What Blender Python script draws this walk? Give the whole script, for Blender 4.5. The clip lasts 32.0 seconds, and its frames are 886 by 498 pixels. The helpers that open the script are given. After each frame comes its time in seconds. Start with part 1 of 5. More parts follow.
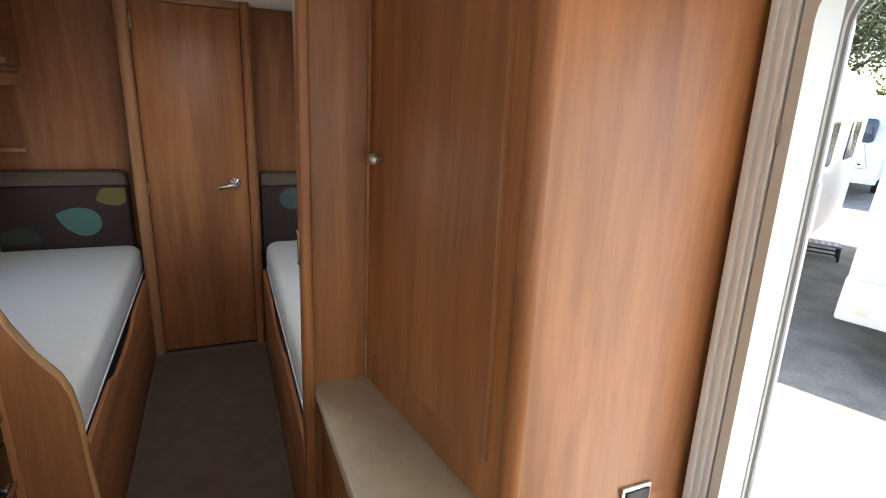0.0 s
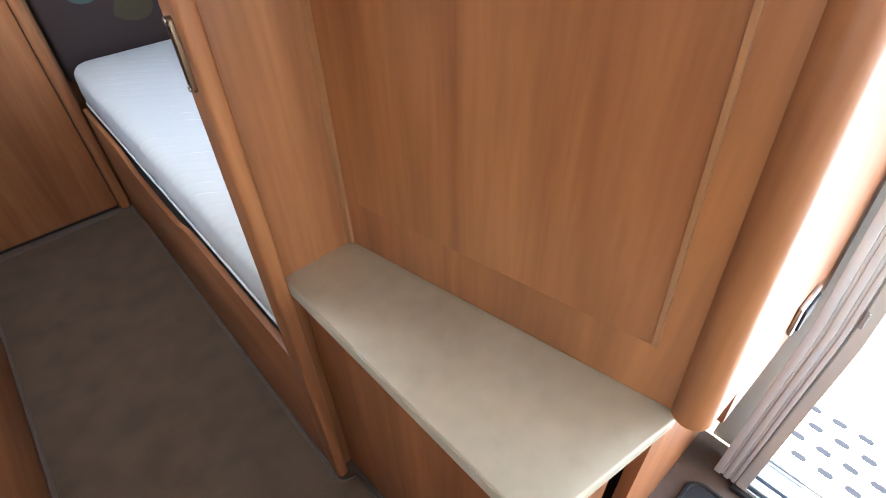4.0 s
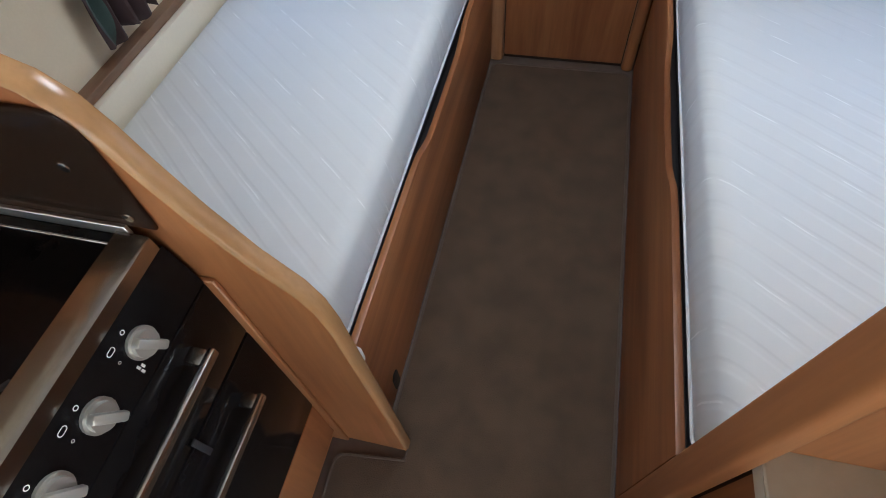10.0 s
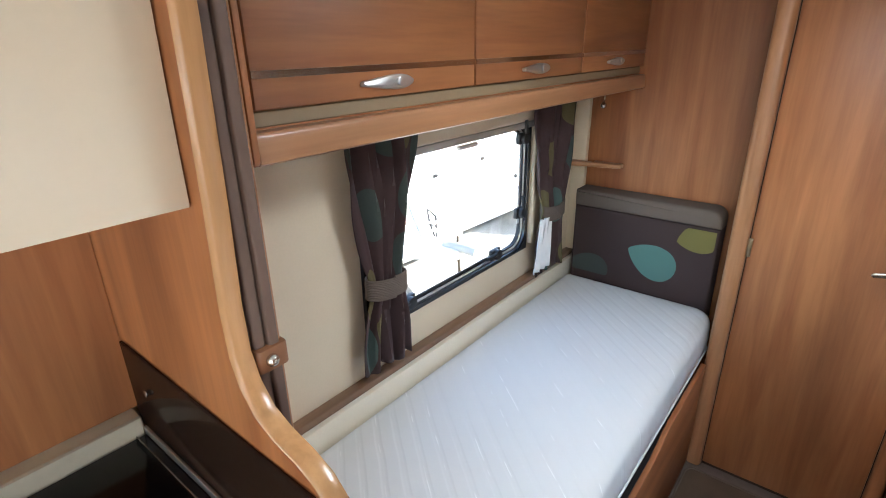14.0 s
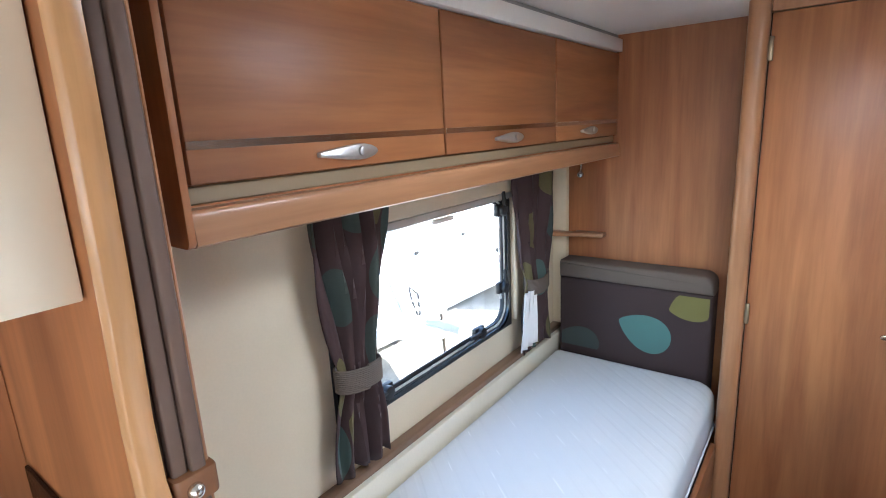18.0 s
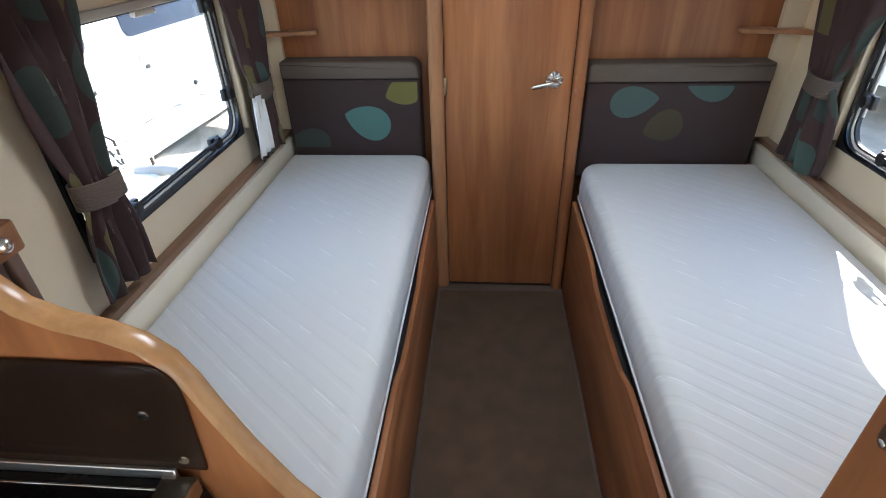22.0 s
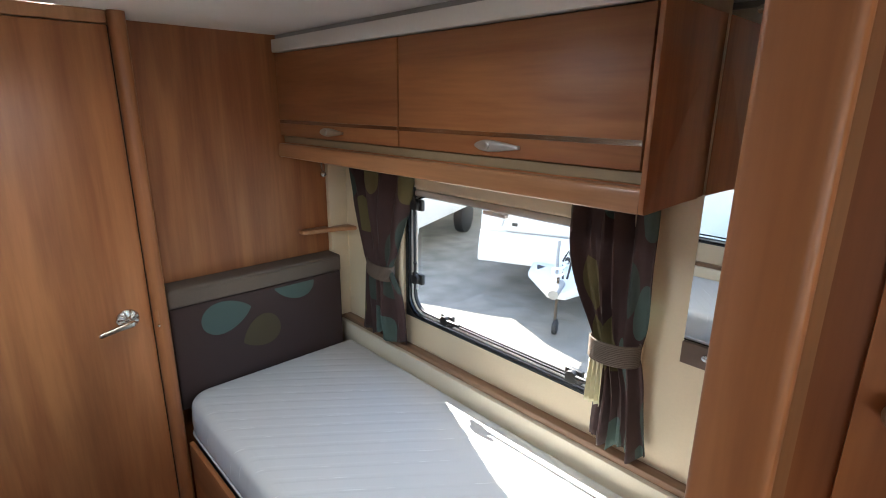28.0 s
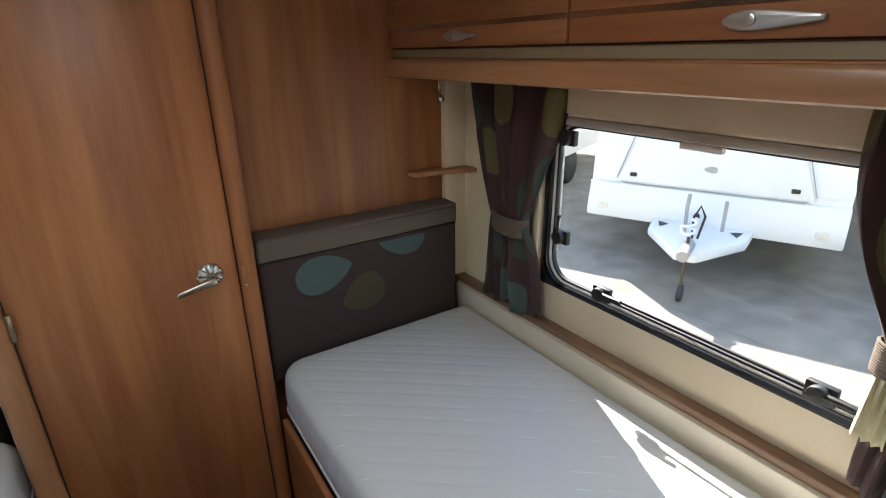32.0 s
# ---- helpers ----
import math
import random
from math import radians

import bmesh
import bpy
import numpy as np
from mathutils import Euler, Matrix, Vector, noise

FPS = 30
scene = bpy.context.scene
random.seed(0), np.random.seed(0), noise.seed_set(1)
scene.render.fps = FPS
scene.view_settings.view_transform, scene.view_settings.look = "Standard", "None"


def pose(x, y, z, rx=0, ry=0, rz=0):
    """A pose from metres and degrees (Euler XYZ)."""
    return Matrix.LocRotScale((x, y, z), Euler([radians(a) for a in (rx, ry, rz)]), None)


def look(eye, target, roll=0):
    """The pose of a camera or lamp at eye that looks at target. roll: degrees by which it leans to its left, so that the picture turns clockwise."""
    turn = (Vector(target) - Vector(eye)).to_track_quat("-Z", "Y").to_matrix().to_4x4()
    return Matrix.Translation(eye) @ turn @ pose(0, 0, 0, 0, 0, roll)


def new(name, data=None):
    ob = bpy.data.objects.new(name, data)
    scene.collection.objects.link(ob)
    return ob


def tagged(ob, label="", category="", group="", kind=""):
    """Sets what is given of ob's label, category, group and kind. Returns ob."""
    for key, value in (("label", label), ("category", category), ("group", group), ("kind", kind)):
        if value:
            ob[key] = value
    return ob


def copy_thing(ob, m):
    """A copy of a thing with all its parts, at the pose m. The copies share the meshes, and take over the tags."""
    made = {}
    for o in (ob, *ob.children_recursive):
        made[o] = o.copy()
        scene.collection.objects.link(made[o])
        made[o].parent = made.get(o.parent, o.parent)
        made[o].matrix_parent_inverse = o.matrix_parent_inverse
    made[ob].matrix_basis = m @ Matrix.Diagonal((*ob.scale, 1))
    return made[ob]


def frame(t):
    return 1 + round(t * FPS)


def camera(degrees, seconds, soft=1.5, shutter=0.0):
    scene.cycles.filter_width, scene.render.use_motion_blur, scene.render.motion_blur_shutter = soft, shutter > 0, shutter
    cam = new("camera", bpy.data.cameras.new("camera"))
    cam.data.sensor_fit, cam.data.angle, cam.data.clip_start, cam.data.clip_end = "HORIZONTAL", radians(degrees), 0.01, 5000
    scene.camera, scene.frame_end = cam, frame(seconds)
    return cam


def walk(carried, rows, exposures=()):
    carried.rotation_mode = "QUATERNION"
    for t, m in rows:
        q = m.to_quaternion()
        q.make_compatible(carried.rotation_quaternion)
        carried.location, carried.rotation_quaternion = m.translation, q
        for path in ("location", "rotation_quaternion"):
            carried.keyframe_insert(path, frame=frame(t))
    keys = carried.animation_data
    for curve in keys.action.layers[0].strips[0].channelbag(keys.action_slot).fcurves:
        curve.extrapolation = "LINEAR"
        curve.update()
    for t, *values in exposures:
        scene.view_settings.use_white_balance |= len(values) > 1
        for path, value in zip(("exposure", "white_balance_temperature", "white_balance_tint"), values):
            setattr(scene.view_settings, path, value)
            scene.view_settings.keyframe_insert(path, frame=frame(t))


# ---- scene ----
cam = camera(81.5, 32.0, 1.0)
PATH = [
    (0, (0.122, 0.043, 1.595), (0.89, 1.791, 0.996), 3.5),
    (0.5, (0.059, 0.191, 1.591), (0.858, 1.886, 0.892), 1.5),
    (1, (-0.009, 0.312, 1.593), (0.856, 1.952, 0.844), 0.1),
    (1.5, (-0.04, 0.388, 1.593), (0.827, 2.015, 0.818), 0.1),
    (2, (-0.02, 0.489, 1.573), (0.825, 2.113, 0.768), -0.3),
    (2.5, (0.039, 0.594, 1.524), (0.898, 2.172, 0.646), -1.2),
    (3, (0.078, 0.644, 1.482), (1.015, 2.125, 0.519), -2.5),
    (3.5, (0.111, 0.665, 1.443), (1.092, 1.966, 0.284), -2.7),
    (5.5, (0.09, 0.756, 1.341), (0.964, 1.667, -0.211), -0.1),
    (6, (0.091, 0.79, 1.369), (0.76, 1.811, -0.216), 0.9),
    (6.5, (0.089, 0.79, 1.373), (0.594, 1.901, -0.212), 0.5),
    (7, (0.078, 0.8, 1.396), (0.547, 1.935, -0.182), 0.5),
    (7.5, (0.071, 0.873, 1.396), (0.496, 1.94, -0.241), -0.3),
    (8, (0.053, 0.995, 1.401), (0.342, 2.019, -0.293), -2.8),
    (8.5, (0.013, 1.085, 1.402), (0.241, 2.077, -0.32), -2.1),
    (9, (-0.026, 1.128, 1.407), (0.058, 2.154, -0.308), -3.9),
    (9.5, (-0.009, 1.145, 1.427), (-0.163, 2.216, -0.254), -6.7),
    (10, (0.012, 1.166, 1.443), (-0.337, 2.231, -0.213), -6.3),
    (10.5, (0.027, 1.163, 1.461), (-0.498, 2.299, -0.099), -6.5),
    (11, (0.044, 1.171, 1.474), (-0.568, 2.345, -0.025), -5.8),
    (11.5, (0.042, 1.175, 1.494), (-0.67, 2.433, 0.112), -4.3),
    (12, (0.044, 1.174, 1.545), (-0.793, 2.527, 0.332), -3.7),
    (12.5, (0.031, 1.165, 1.59), (-0.931, 2.522, 0.479), -2.3),
    (13, (0.021, 1.157, 1.641), (-1.065, 2.503, 0.638), -1.6),
    (13.5, (0.012, 1.165, 1.66), (-1.153, 2.537, 0.788), -1.3),
    (14, (-0.028, 1.17, 1.668), (-1.203, 2.609, 0.928), -1.0),
    (14.5, (-0.071, 1.165, 1.7), (-1.281, 2.64, 1.099), -1.1),
    (16.5, (-0.081, 1.219, 1.708), (-1.375, 2.694, 1.322), -2.2),
    (17, (-0.074, 1.233, 1.685), (-1.331, 2.753, 1.353), -2.5),
    (17.5, (-0.077, 1.251, 1.658), (-1.3, 2.789, 1.285), -3.1),
    (18, (-0.079, 1.271, 1.635), (-1.255, 2.822, 1.177), -2.9),
    (18.5, (-0.08, 1.289, 1.619), (-1.198, 2.855, 1.072), -2.8),
    (19, (-0.091, 1.292, 1.597), (-1.155, 2.859, 0.955), -2.7),
    (19.5, (-0.106, 1.283, 1.568), (-1.135, 2.826, 0.821), -2.6),
    (20, (-0.127, 1.267, 1.538), (-1.084, 2.81, 0.699), -2.6),
    (20.5, (-0.139, 1.25, 1.521), (-0.916, 2.835, 0.581), -2.7),
    (21, (-0.09, 1.198, 1.516), (-0.648, 2.828, 0.501), -2.9),
    (21.5, (-0.066, 1.089, 1.523), (-0.384, 2.766, 0.481), -1.8),
    (22, (-0.086, 1.063, 1.544), (-0.244, 2.743, 0.471), -1.8),
    (22.5, (-0.146, 1.147, 1.549), (0.109, 2.783, 0.428), -2.0),
    (23, (-0.153, 1.226, 1.545), (0.467, 2.731, 0.384), -1.6),
    (23.5, (-0.161, 1.254, 1.554), (0.655, 2.645, 0.371), -2.6),
    (24, (-0.151, 1.267, 1.543), (0.724, 2.629, 0.368), -3.3),
    (24.5, (-0.126, 1.274, 1.563), (0.775, 2.635, 0.407), -4.3),
    (25, (-0.116, 1.281, 1.592), (0.82, 2.643, 0.465), -4.5),
    (25.5, (-0.1, 1.282, 1.618), (0.877, 2.684, 0.579), -4.4),
    (26, (-0.1, 1.29, 1.638), (1.038, 2.652, 0.715), -3.1),
    (26.5, (-0.105, 1.288, 1.668), (1.099, 2.678, 0.883), -2.1),
    (28.5, (-0.149, 1.311, 1.698), (1.175, 2.728, 1.209), 1.0),
    (29, (-0.122, 1.333, 1.678), (1.156, 2.808, 1.241), 1.1),
    (29.5, (-0.052, 1.382, 1.625), (1.121, 2.951, 1.22), 1.5),
    (30, (0.013, 1.428, 1.613), (1.074, 3.047, 1.109), 1.5),
    (30.5, (0.027, 1.431, 1.596), (0.954, 3.119, 1.055), 1.9),
    (31, (0.011, 1.458, 1.582), (0.876, 3.161, 0.988), 2.3),
    (31.5, (-0.01, 1.563, 1.56), (0.912, 3.219, 0.922), 1.4),
    (32, (0.004, 1.745, 1.564), (1.03, 3.304, 0.845), -0.8),
]
EXPOSURES = [(t, e, k, 10) for t, e, k in ((0, 2.12, 6750), (1, 2.35, 6700), (2, 3.15, 6500), (3, 3.25, 6200), (5.5, 3.4, 5900), (6, 3.7, 5900), (7, 4.2, 5900), (8, 4.0, 5900), (9, 3.0, 5700), (10, 2.8, 6000), (10.5, 3.1, 6050), (11, 3.25, 6200), (12, 3.2, 6700), (13, 3.3, 6650), (14, 3.2, 6100), (17, 3.45, 5600), (19, 3.3, 5900), (21, 3.15, 6050), (22, 2.75, 6050), (23, 2.75, 6100), (24, 2.9, 6200), (25, 2.8, 6300), (26, 2.9, 6400), (28.5, 2.6, 6400), (29, 2.6, 6400), (31, 2.3, 6600), (32, 2.2, 6600))]
walk(cam, [(t, look(eye, target, roll)) for t, eye, target, roll in PATH], EXPOSURES)

# ---------- world, sun, exposure ----------
SUN = Vector((0.5, 1.12, 1.0)).normalized()
world = bpy.data.worlds.new("sky")
scene.world = world
world.use_nodes = True
wn = world.node_tree
sky = wn.nodes.new("ShaderNodeTexSky")
sky.sky_type = "NISHITA"
sky.sun_disc = False
sky.sun_elevation = math.asin(SUN.z)
sky.sun_rotation = math.atan2(SUN.x, SUN.y)
wn.nodes["Background"].inputs[1].default_value = 0.15
wn.links.new(sky.outputs[0], wn.nodes["Background"].inputs[0])
sun = new("sun", bpy.data.lights.new("sun", "SUN"))
sun.data.energy, sun.data.angle, sun.data.color = 5.0, radians(0.5), (1.0, 0.95, 0.86)
sun.matrix_world = look(SUN * 30, (0, 0, 0))

XL_WALL, XR_WALL = -1.06, 1.135


def daylight(name, at, target, w, h, watts, color=(0.92, 0.96, 1.0)):
    """An area lamp added in an opening to stand in for the sky's light."""
    ob = new(name, bpy.data.lights.new(name, "AREA"))
    ob.data.shape, ob.data.size, ob.data.size_y, ob.data.energy, ob.data.color = "RECTANGLE", w, h, watts, color
    ob.matrix_world = look(at, target)


# Fill lamps in assumed, unseen windows; side and kitchen ones brighten the wardrobe.
daylight("front_fill_light", (0, -2.57, 1.2), (0, 0, 1.1), 1.6, 0.7, 1.0)
daylight("side_fill_light", (1.115, -1.3, 1.2), (0.45, 0.8, 1.0), 0.9, 0.55, 1.85)
daylight("kitchen_fill_light", (XL_WALL + 0.004, 0.0, 1.16), (1, 0.25, 1.2), 0.86, 0.24, 0.60)
daylight("entrance_light", (1.168, 0.31, 0.95), (0, 0.40, 0.9), 0.46, 1.5, 1.5)
daylight("rooflight_light", (-0.01, 2.19, 1.985), (-0.01, 2.19, 0), 0.38, 0.38, 1.25)
# Added fill from above; the front rooflight around it is made up.
daylight("front_top_fill", (0, -1.05, 1.97), (0, -1.05, 0), 0.68, 0.68, 1.0)

# ---------- the plan, in metres ----------
XL, XR = -1.06, 1.135       # inner faces of the long walls
YB, YF = 3.155, -2.6        # bathroom door, front wall
YPL, YPR = 3.42, 3.33       # partition beside the two headboards
H = 1.955                   # ceiling
GROUND = -0.52


# ---------- materials ----------
def material(name, rough=0.5, metal=0.0):
    m = bpy.data.materials.new(name)
    m.use_nodes = True
    b = m.node_tree.nodes["Principled BSDF"]
    b.inputs["Roughness"].default_value, b.inputs["Metallic"].default_value = rough, metal
    return m, m.node_tree, b


def plain(name, color, rough=0.5, metal=0.0, grain=0.06, scale=60.0, bump=0.0, stains=0.06, patch=3.5):
    """A surface of one colour with fine grain and broad, faint stains."""
    m, t, b = material(name, rough, metal)
    co = t.nodes.new("ShaderNodeTexCoord")
    fine, wide = t.nodes.new("ShaderNodeTexNoise"), t.nodes.new("ShaderNodeTexNoise")
    fine.inputs["Scale"].default_value, wide.inputs["Scale"].default_value = scale, patch
    fine.inputs["Detail"].default_value = 4
    for n in (fine, wide):
        t.links.new(co.outputs["Object"], n.inputs["Vector"])
    mix = t.nodes.new("ShaderNodeMix")
    mix.data_type = "RGBA"
    lo, hi = [max(0, c * (1 - grain)) for c in color], [min(1, c * (1 + grain)) for c in color]
    mix.inputs[6].default_value, mix.inputs[7].default_value = (*lo, 1), (*hi, 1)
    t.links.new(fine.outputs[0], mix.inputs[0])
    mul = t.nodes.new("ShaderNodeMix")
    mul.data_type, mul.blend_type = "RGBA", "MULTIPLY"
    mul.inputs[0].default_value = 1
    ramp = t.nodes.new("ShaderNodeMapRange")
    ramp.inputs[1].default_value, ramp.inputs[2].default_value = 0.3, 0.7
    ramp.inputs[3].default_value, ramp.inputs[4].default_value = 1 - stains, 1
    t.links.new(wide.outputs[0], ramp.inputs[0])
    t.links.new(mix.outputs[2], mul.inputs[6])
    t.links.new(ramp.outputs[0], mul.inputs[7])
    t.links.new(mul.outputs[2], b.inputs["Base Color"])
    if bump:
        bn = t.nodes.new("ShaderNodeBump")
        bn.inputs["Strength"].default_value, bn.inputs["Distance"].default_value = bump, 0.002
        t.links.new(fine.outputs[0], bn.inputs["Height"])
        t.links.new(bn.outputs[0], b.inputs["Normal"])
    return m


def wood(name, dark, light, axis="z", rough=0.42, long=0.8, cross=12.0):
    """Foil-wrapped furniture board: long soft figure along one axis, fine pores."""
    m, t, b = material(name, rough)
    co, mp = t.nodes.new("ShaderNodeTexCoord"), t.nodes.new("ShaderNodeMapping")
    mp.inputs["Scale"].default_value = [long if a == axis else cross for a in "xyz"]
    info = t.nodes.new("ShaderNodeObjectInfo")
    shift = t.nodes.new("ShaderNodeVectorMath")
    shift.operation = "MULTIPLY_ADD"
    shift.inputs[1].default_value = (7, 9, 5)
    comb = t.nodes.new("ShaderNodeCombineXYZ")
    for k in range(3):
        t.links.new(info.outputs["Random"], comb.inputs[k])
    t.links.new(comb.outputs[0], shift.inputs[0])
    t.links.new(co.outputs["Object"], shift.inputs[2])
    t.links.new(shift.outputs[0], mp.inputs[0])
    a, p = t.nodes.new("ShaderNodeTexNoise"), t.nodes.new("ShaderNodeTexNoise")
    a.inputs["Scale"].default_value, a.inputs["Detail"].default_value, a.inputs["Distortion"].default_value = 1.0, 6, 0.9
    p.inputs["Scale"].default_value, p.inputs["Detail"].default_value = 9.0, 3
    for n in (a, p):
        t.links.new(mp.outputs[0], n.inputs["Vector"])
    r = t.nodes.new("ShaderNodeValToRGB")
    r.color_ramp.elements[0].position, r.color_ramp.elements[1].position = 0.3, 0.72
    r.color_ramp.elements[0].color, r.color_ramp.elements[1].color = (*dark, 1), (*light, 1)
    t.links.new(a.outputs[0], r.inputs[0])
    mul = t.nodes.new("ShaderNodeMix")
    mul.data_type, mul.blend_type = "RGBA", "MULTIPLY"
    mul.inputs[0].default_value = 1
    rr = t.nodes.new("ShaderNodeMapRange")
    rr.inputs[1].default_value, rr.inputs[2].default_value, rr.inputs[3].default_value = 0.35, 0.6, 0.9
    t.links.new(p.outputs[0], rr.inputs[0])
    t.links.new(r.outputs[0], mul.inputs[6])
    t.links.new(rr.outputs[0], mul.inputs[7])
    broad, bm_ = t.nodes.new("ShaderNodeTexNoise"), t.nodes.new("ShaderNodeMapping")
    bm_.inputs["Scale"].default_value = [1.2 if q == axis else 4.0 for q in "xyz"]
    broad.inputs["Scale"].default_value, broad.inputs["Detail"].default_value = 1.0, 2
    t.links.new(shift.outputs[0], bm_.inputs[0])
    t.links.new(bm_.outputs[0], broad.inputs["Vector"])
    br = t.nodes.new("ShaderNodeMapRange")
    br.inputs[1].default_value, br.inputs[2].default_value, br.inputs[3].default_value, br.inputs[4].default_value = 0.32, 0.68, 0.80, 1.10
    t.links.new(broad.outputs[0], br.inputs[0])
    mul2 = t.nodes.new("ShaderNodeMix")
    mul2.data_type, mul2.blend_type = "RGBA", "MULTIPLY"
    mul2.inputs[0].default_value = 1
    t.links.new(mul.outputs[2], mul2.inputs[6])
    t.links.new(br.outputs[0], mul2.inputs[7])
    t.links.new(mul2.outputs[2], b.inputs["Base Color"])
    bn = t.nodes.new("ShaderNodeBump")
    bn.inputs["Strength"].default_value, bn.inputs["Distance"].default_value = 0.12, 0.001
    t.links.new(p.outputs[0], bn.inputs["Height"])
    t.links.new(bn.outputs[0], b.inputs["Normal"])
    return m


def motif_cloth(name, base, spots, scale):
    """Woven cloth with a few large leaf-like spots in other colours."""
    m, t, b = material(name, 0.9)
    co, mp, v = t.nodes.new("ShaderNodeTexCoord"), t.nodes.new("ShaderNodeMapping"), t.nodes.new("ShaderNodeTexVoronoi")
    mp.inputs["Scale"].default_value = scale
    v.inputs["Scale"].default_value = 1.0
    v.inputs["Randomness"].default_value = 0.8
    t.links.new(co.outputs["UV"], mp.inputs[0])
    v.voronoi_dimensions = "2D"
    t.links.new(mp.outputs[0], v.inputs["Vector"])
    inside = t.nodes.new("ShaderNodeMath")
    inside.operation = "LESS_THAN"
    inside.inputs[1].default_value = 0.40
    t.links.new(v.outputs["Distance"], inside.inputs[0])
    r = t.nodes.new("ShaderNodeValToRGB")
    r.color_ramp.interpolation = "CONSTANT"
    e = r.color_ramp.elements
    e[0].color, e[0].position = (*base, 1), 0
    e[1].color, e[1].position = (*spots[0], 1), 0.36
    for k, c in enumerate(spots[1:]):
        n = e.new(0.36 + 0.2 * (k + 1))
        n.color = (*c, 1)
    sep = t.nodes.new("ShaderNodeSeparateColor")
    t.links.new(v.outputs["Color"], sep.inputs[0])
    t.links.new(sep.outputs[0], r.inputs[0])
    mix = t.nodes.new("ShaderNodeMix")
    mix.data_type = "RGBA"
    mix.inputs[6].default_value = (*base, 1)
    t.links.new(inside.outputs[0], mix.inputs[0])
    t.links.new(r.outputs[0], mix.inputs[7])
    weave = t.nodes.new("ShaderNodeTexNoise")
    weave.inputs["Scale"].default_value = 400
    t.links.new(co.outputs["Object"], weave.inputs["Vector"])
    mul = t.nodes.new("ShaderNodeMix")
    mul.data_type, mul.blend_type = "RGBA", "MULTIPLY"
    mul.inputs[0].default_value = 0.4
    t.links.new(mix.outputs[2], mul.inputs[6])
    t.links.new(weave.outputs[0], mul.inputs[7])
    t.links.new(mul.outputs[2], b.inputs["Base Color"])
    b.inputs["Sheen Weight"].default_value = 0.04
    return m


def glass(name, tint, rough=0.0):
    m, t, b = material(name, rough)
    out = t.nodes["Material Output"]
    tr, gl, fr, mx = (t.nodes.new("ShaderNode" + k) for k in ("BsdfTransparent", "BsdfGlossy", "LayerWeight", "MixShader"))
    tr.inputs[0].default_value = (*tint, 1)
    gl.inputs["Roughness"].default_value = 0.02
    fr.inputs[0].default_value = 0.5
    steep = t.nodes.new("ShaderNodeMath")
    steep.operation, steep.inputs[1].default_value = "POWER", 4.0
    gain = t.nodes.new("ShaderNodeMath")
    gain.operation, gain.inputs[1].default_value, gain.inputs[2].default_value = "MULTIPLY_ADD", 0.35, 0.025
    t.links.new(fr.outputs["Facing"], steep.inputs[0])
    t.links.new(steep.outputs[0], gain.inputs[0])
    t.links.new(gain.outputs[0], mx.inputs[0])
    t.links.new(tr.outputs[0], mx.inputs[1])
    t.links.new(gl.outputs[0], mx.inputs[2])
    t.links.new(mx.outputs[0], out.inputs[0])
    return m


def dome_acrylic(name):
    """Frosted rooflight acrylic: part of the sun passes straight, the rest is scattered."""
    m, t, b = material(name, 0.2)
    tr, tl, mx = (t.nodes.new("ShaderNode" + k) for k in ("BsdfTransparent", "BsdfTranslucent", "MixShader"))
    tr.inputs[0].default_value, tl.inputs[0].default_value = (0.80, 0.82, 0.82, 1), (0.85, 0.87, 0.87, 1)
    mx.inputs[0].default_value = 0.8
    t.links.new(tr.outputs[0], mx.inputs[1])
    t.links.new(tl.outputs[0], mx.inputs[2])
    t.links.new(mx.outputs[0], t.nodes["Material Output"].inputs[0])
    return m


def smoked(name, tint, share):
    """Smoked plastic that lets some of the board behind it through."""
    m, t, b = material(name, 0.12)
    b.inputs["Base Color"].default_value = (*tint, 1)
    tr, mx = t.nodes.new("ShaderNodeBsdfTransparent"), t.nodes.new("ShaderNodeMixShader")
    tr.inputs[0].default_value = (0.45, 0.36, 0.30, 1)
    mx.inputs[0].default_value = share
    t.links.new(tr.outputs[0], mx.inputs[1])
    t.links.new(b.outputs[0], mx.inputs[2])
    t.links.new(mx.outputs[0], t.nodes["Material Output"].inputs[0])
    return m


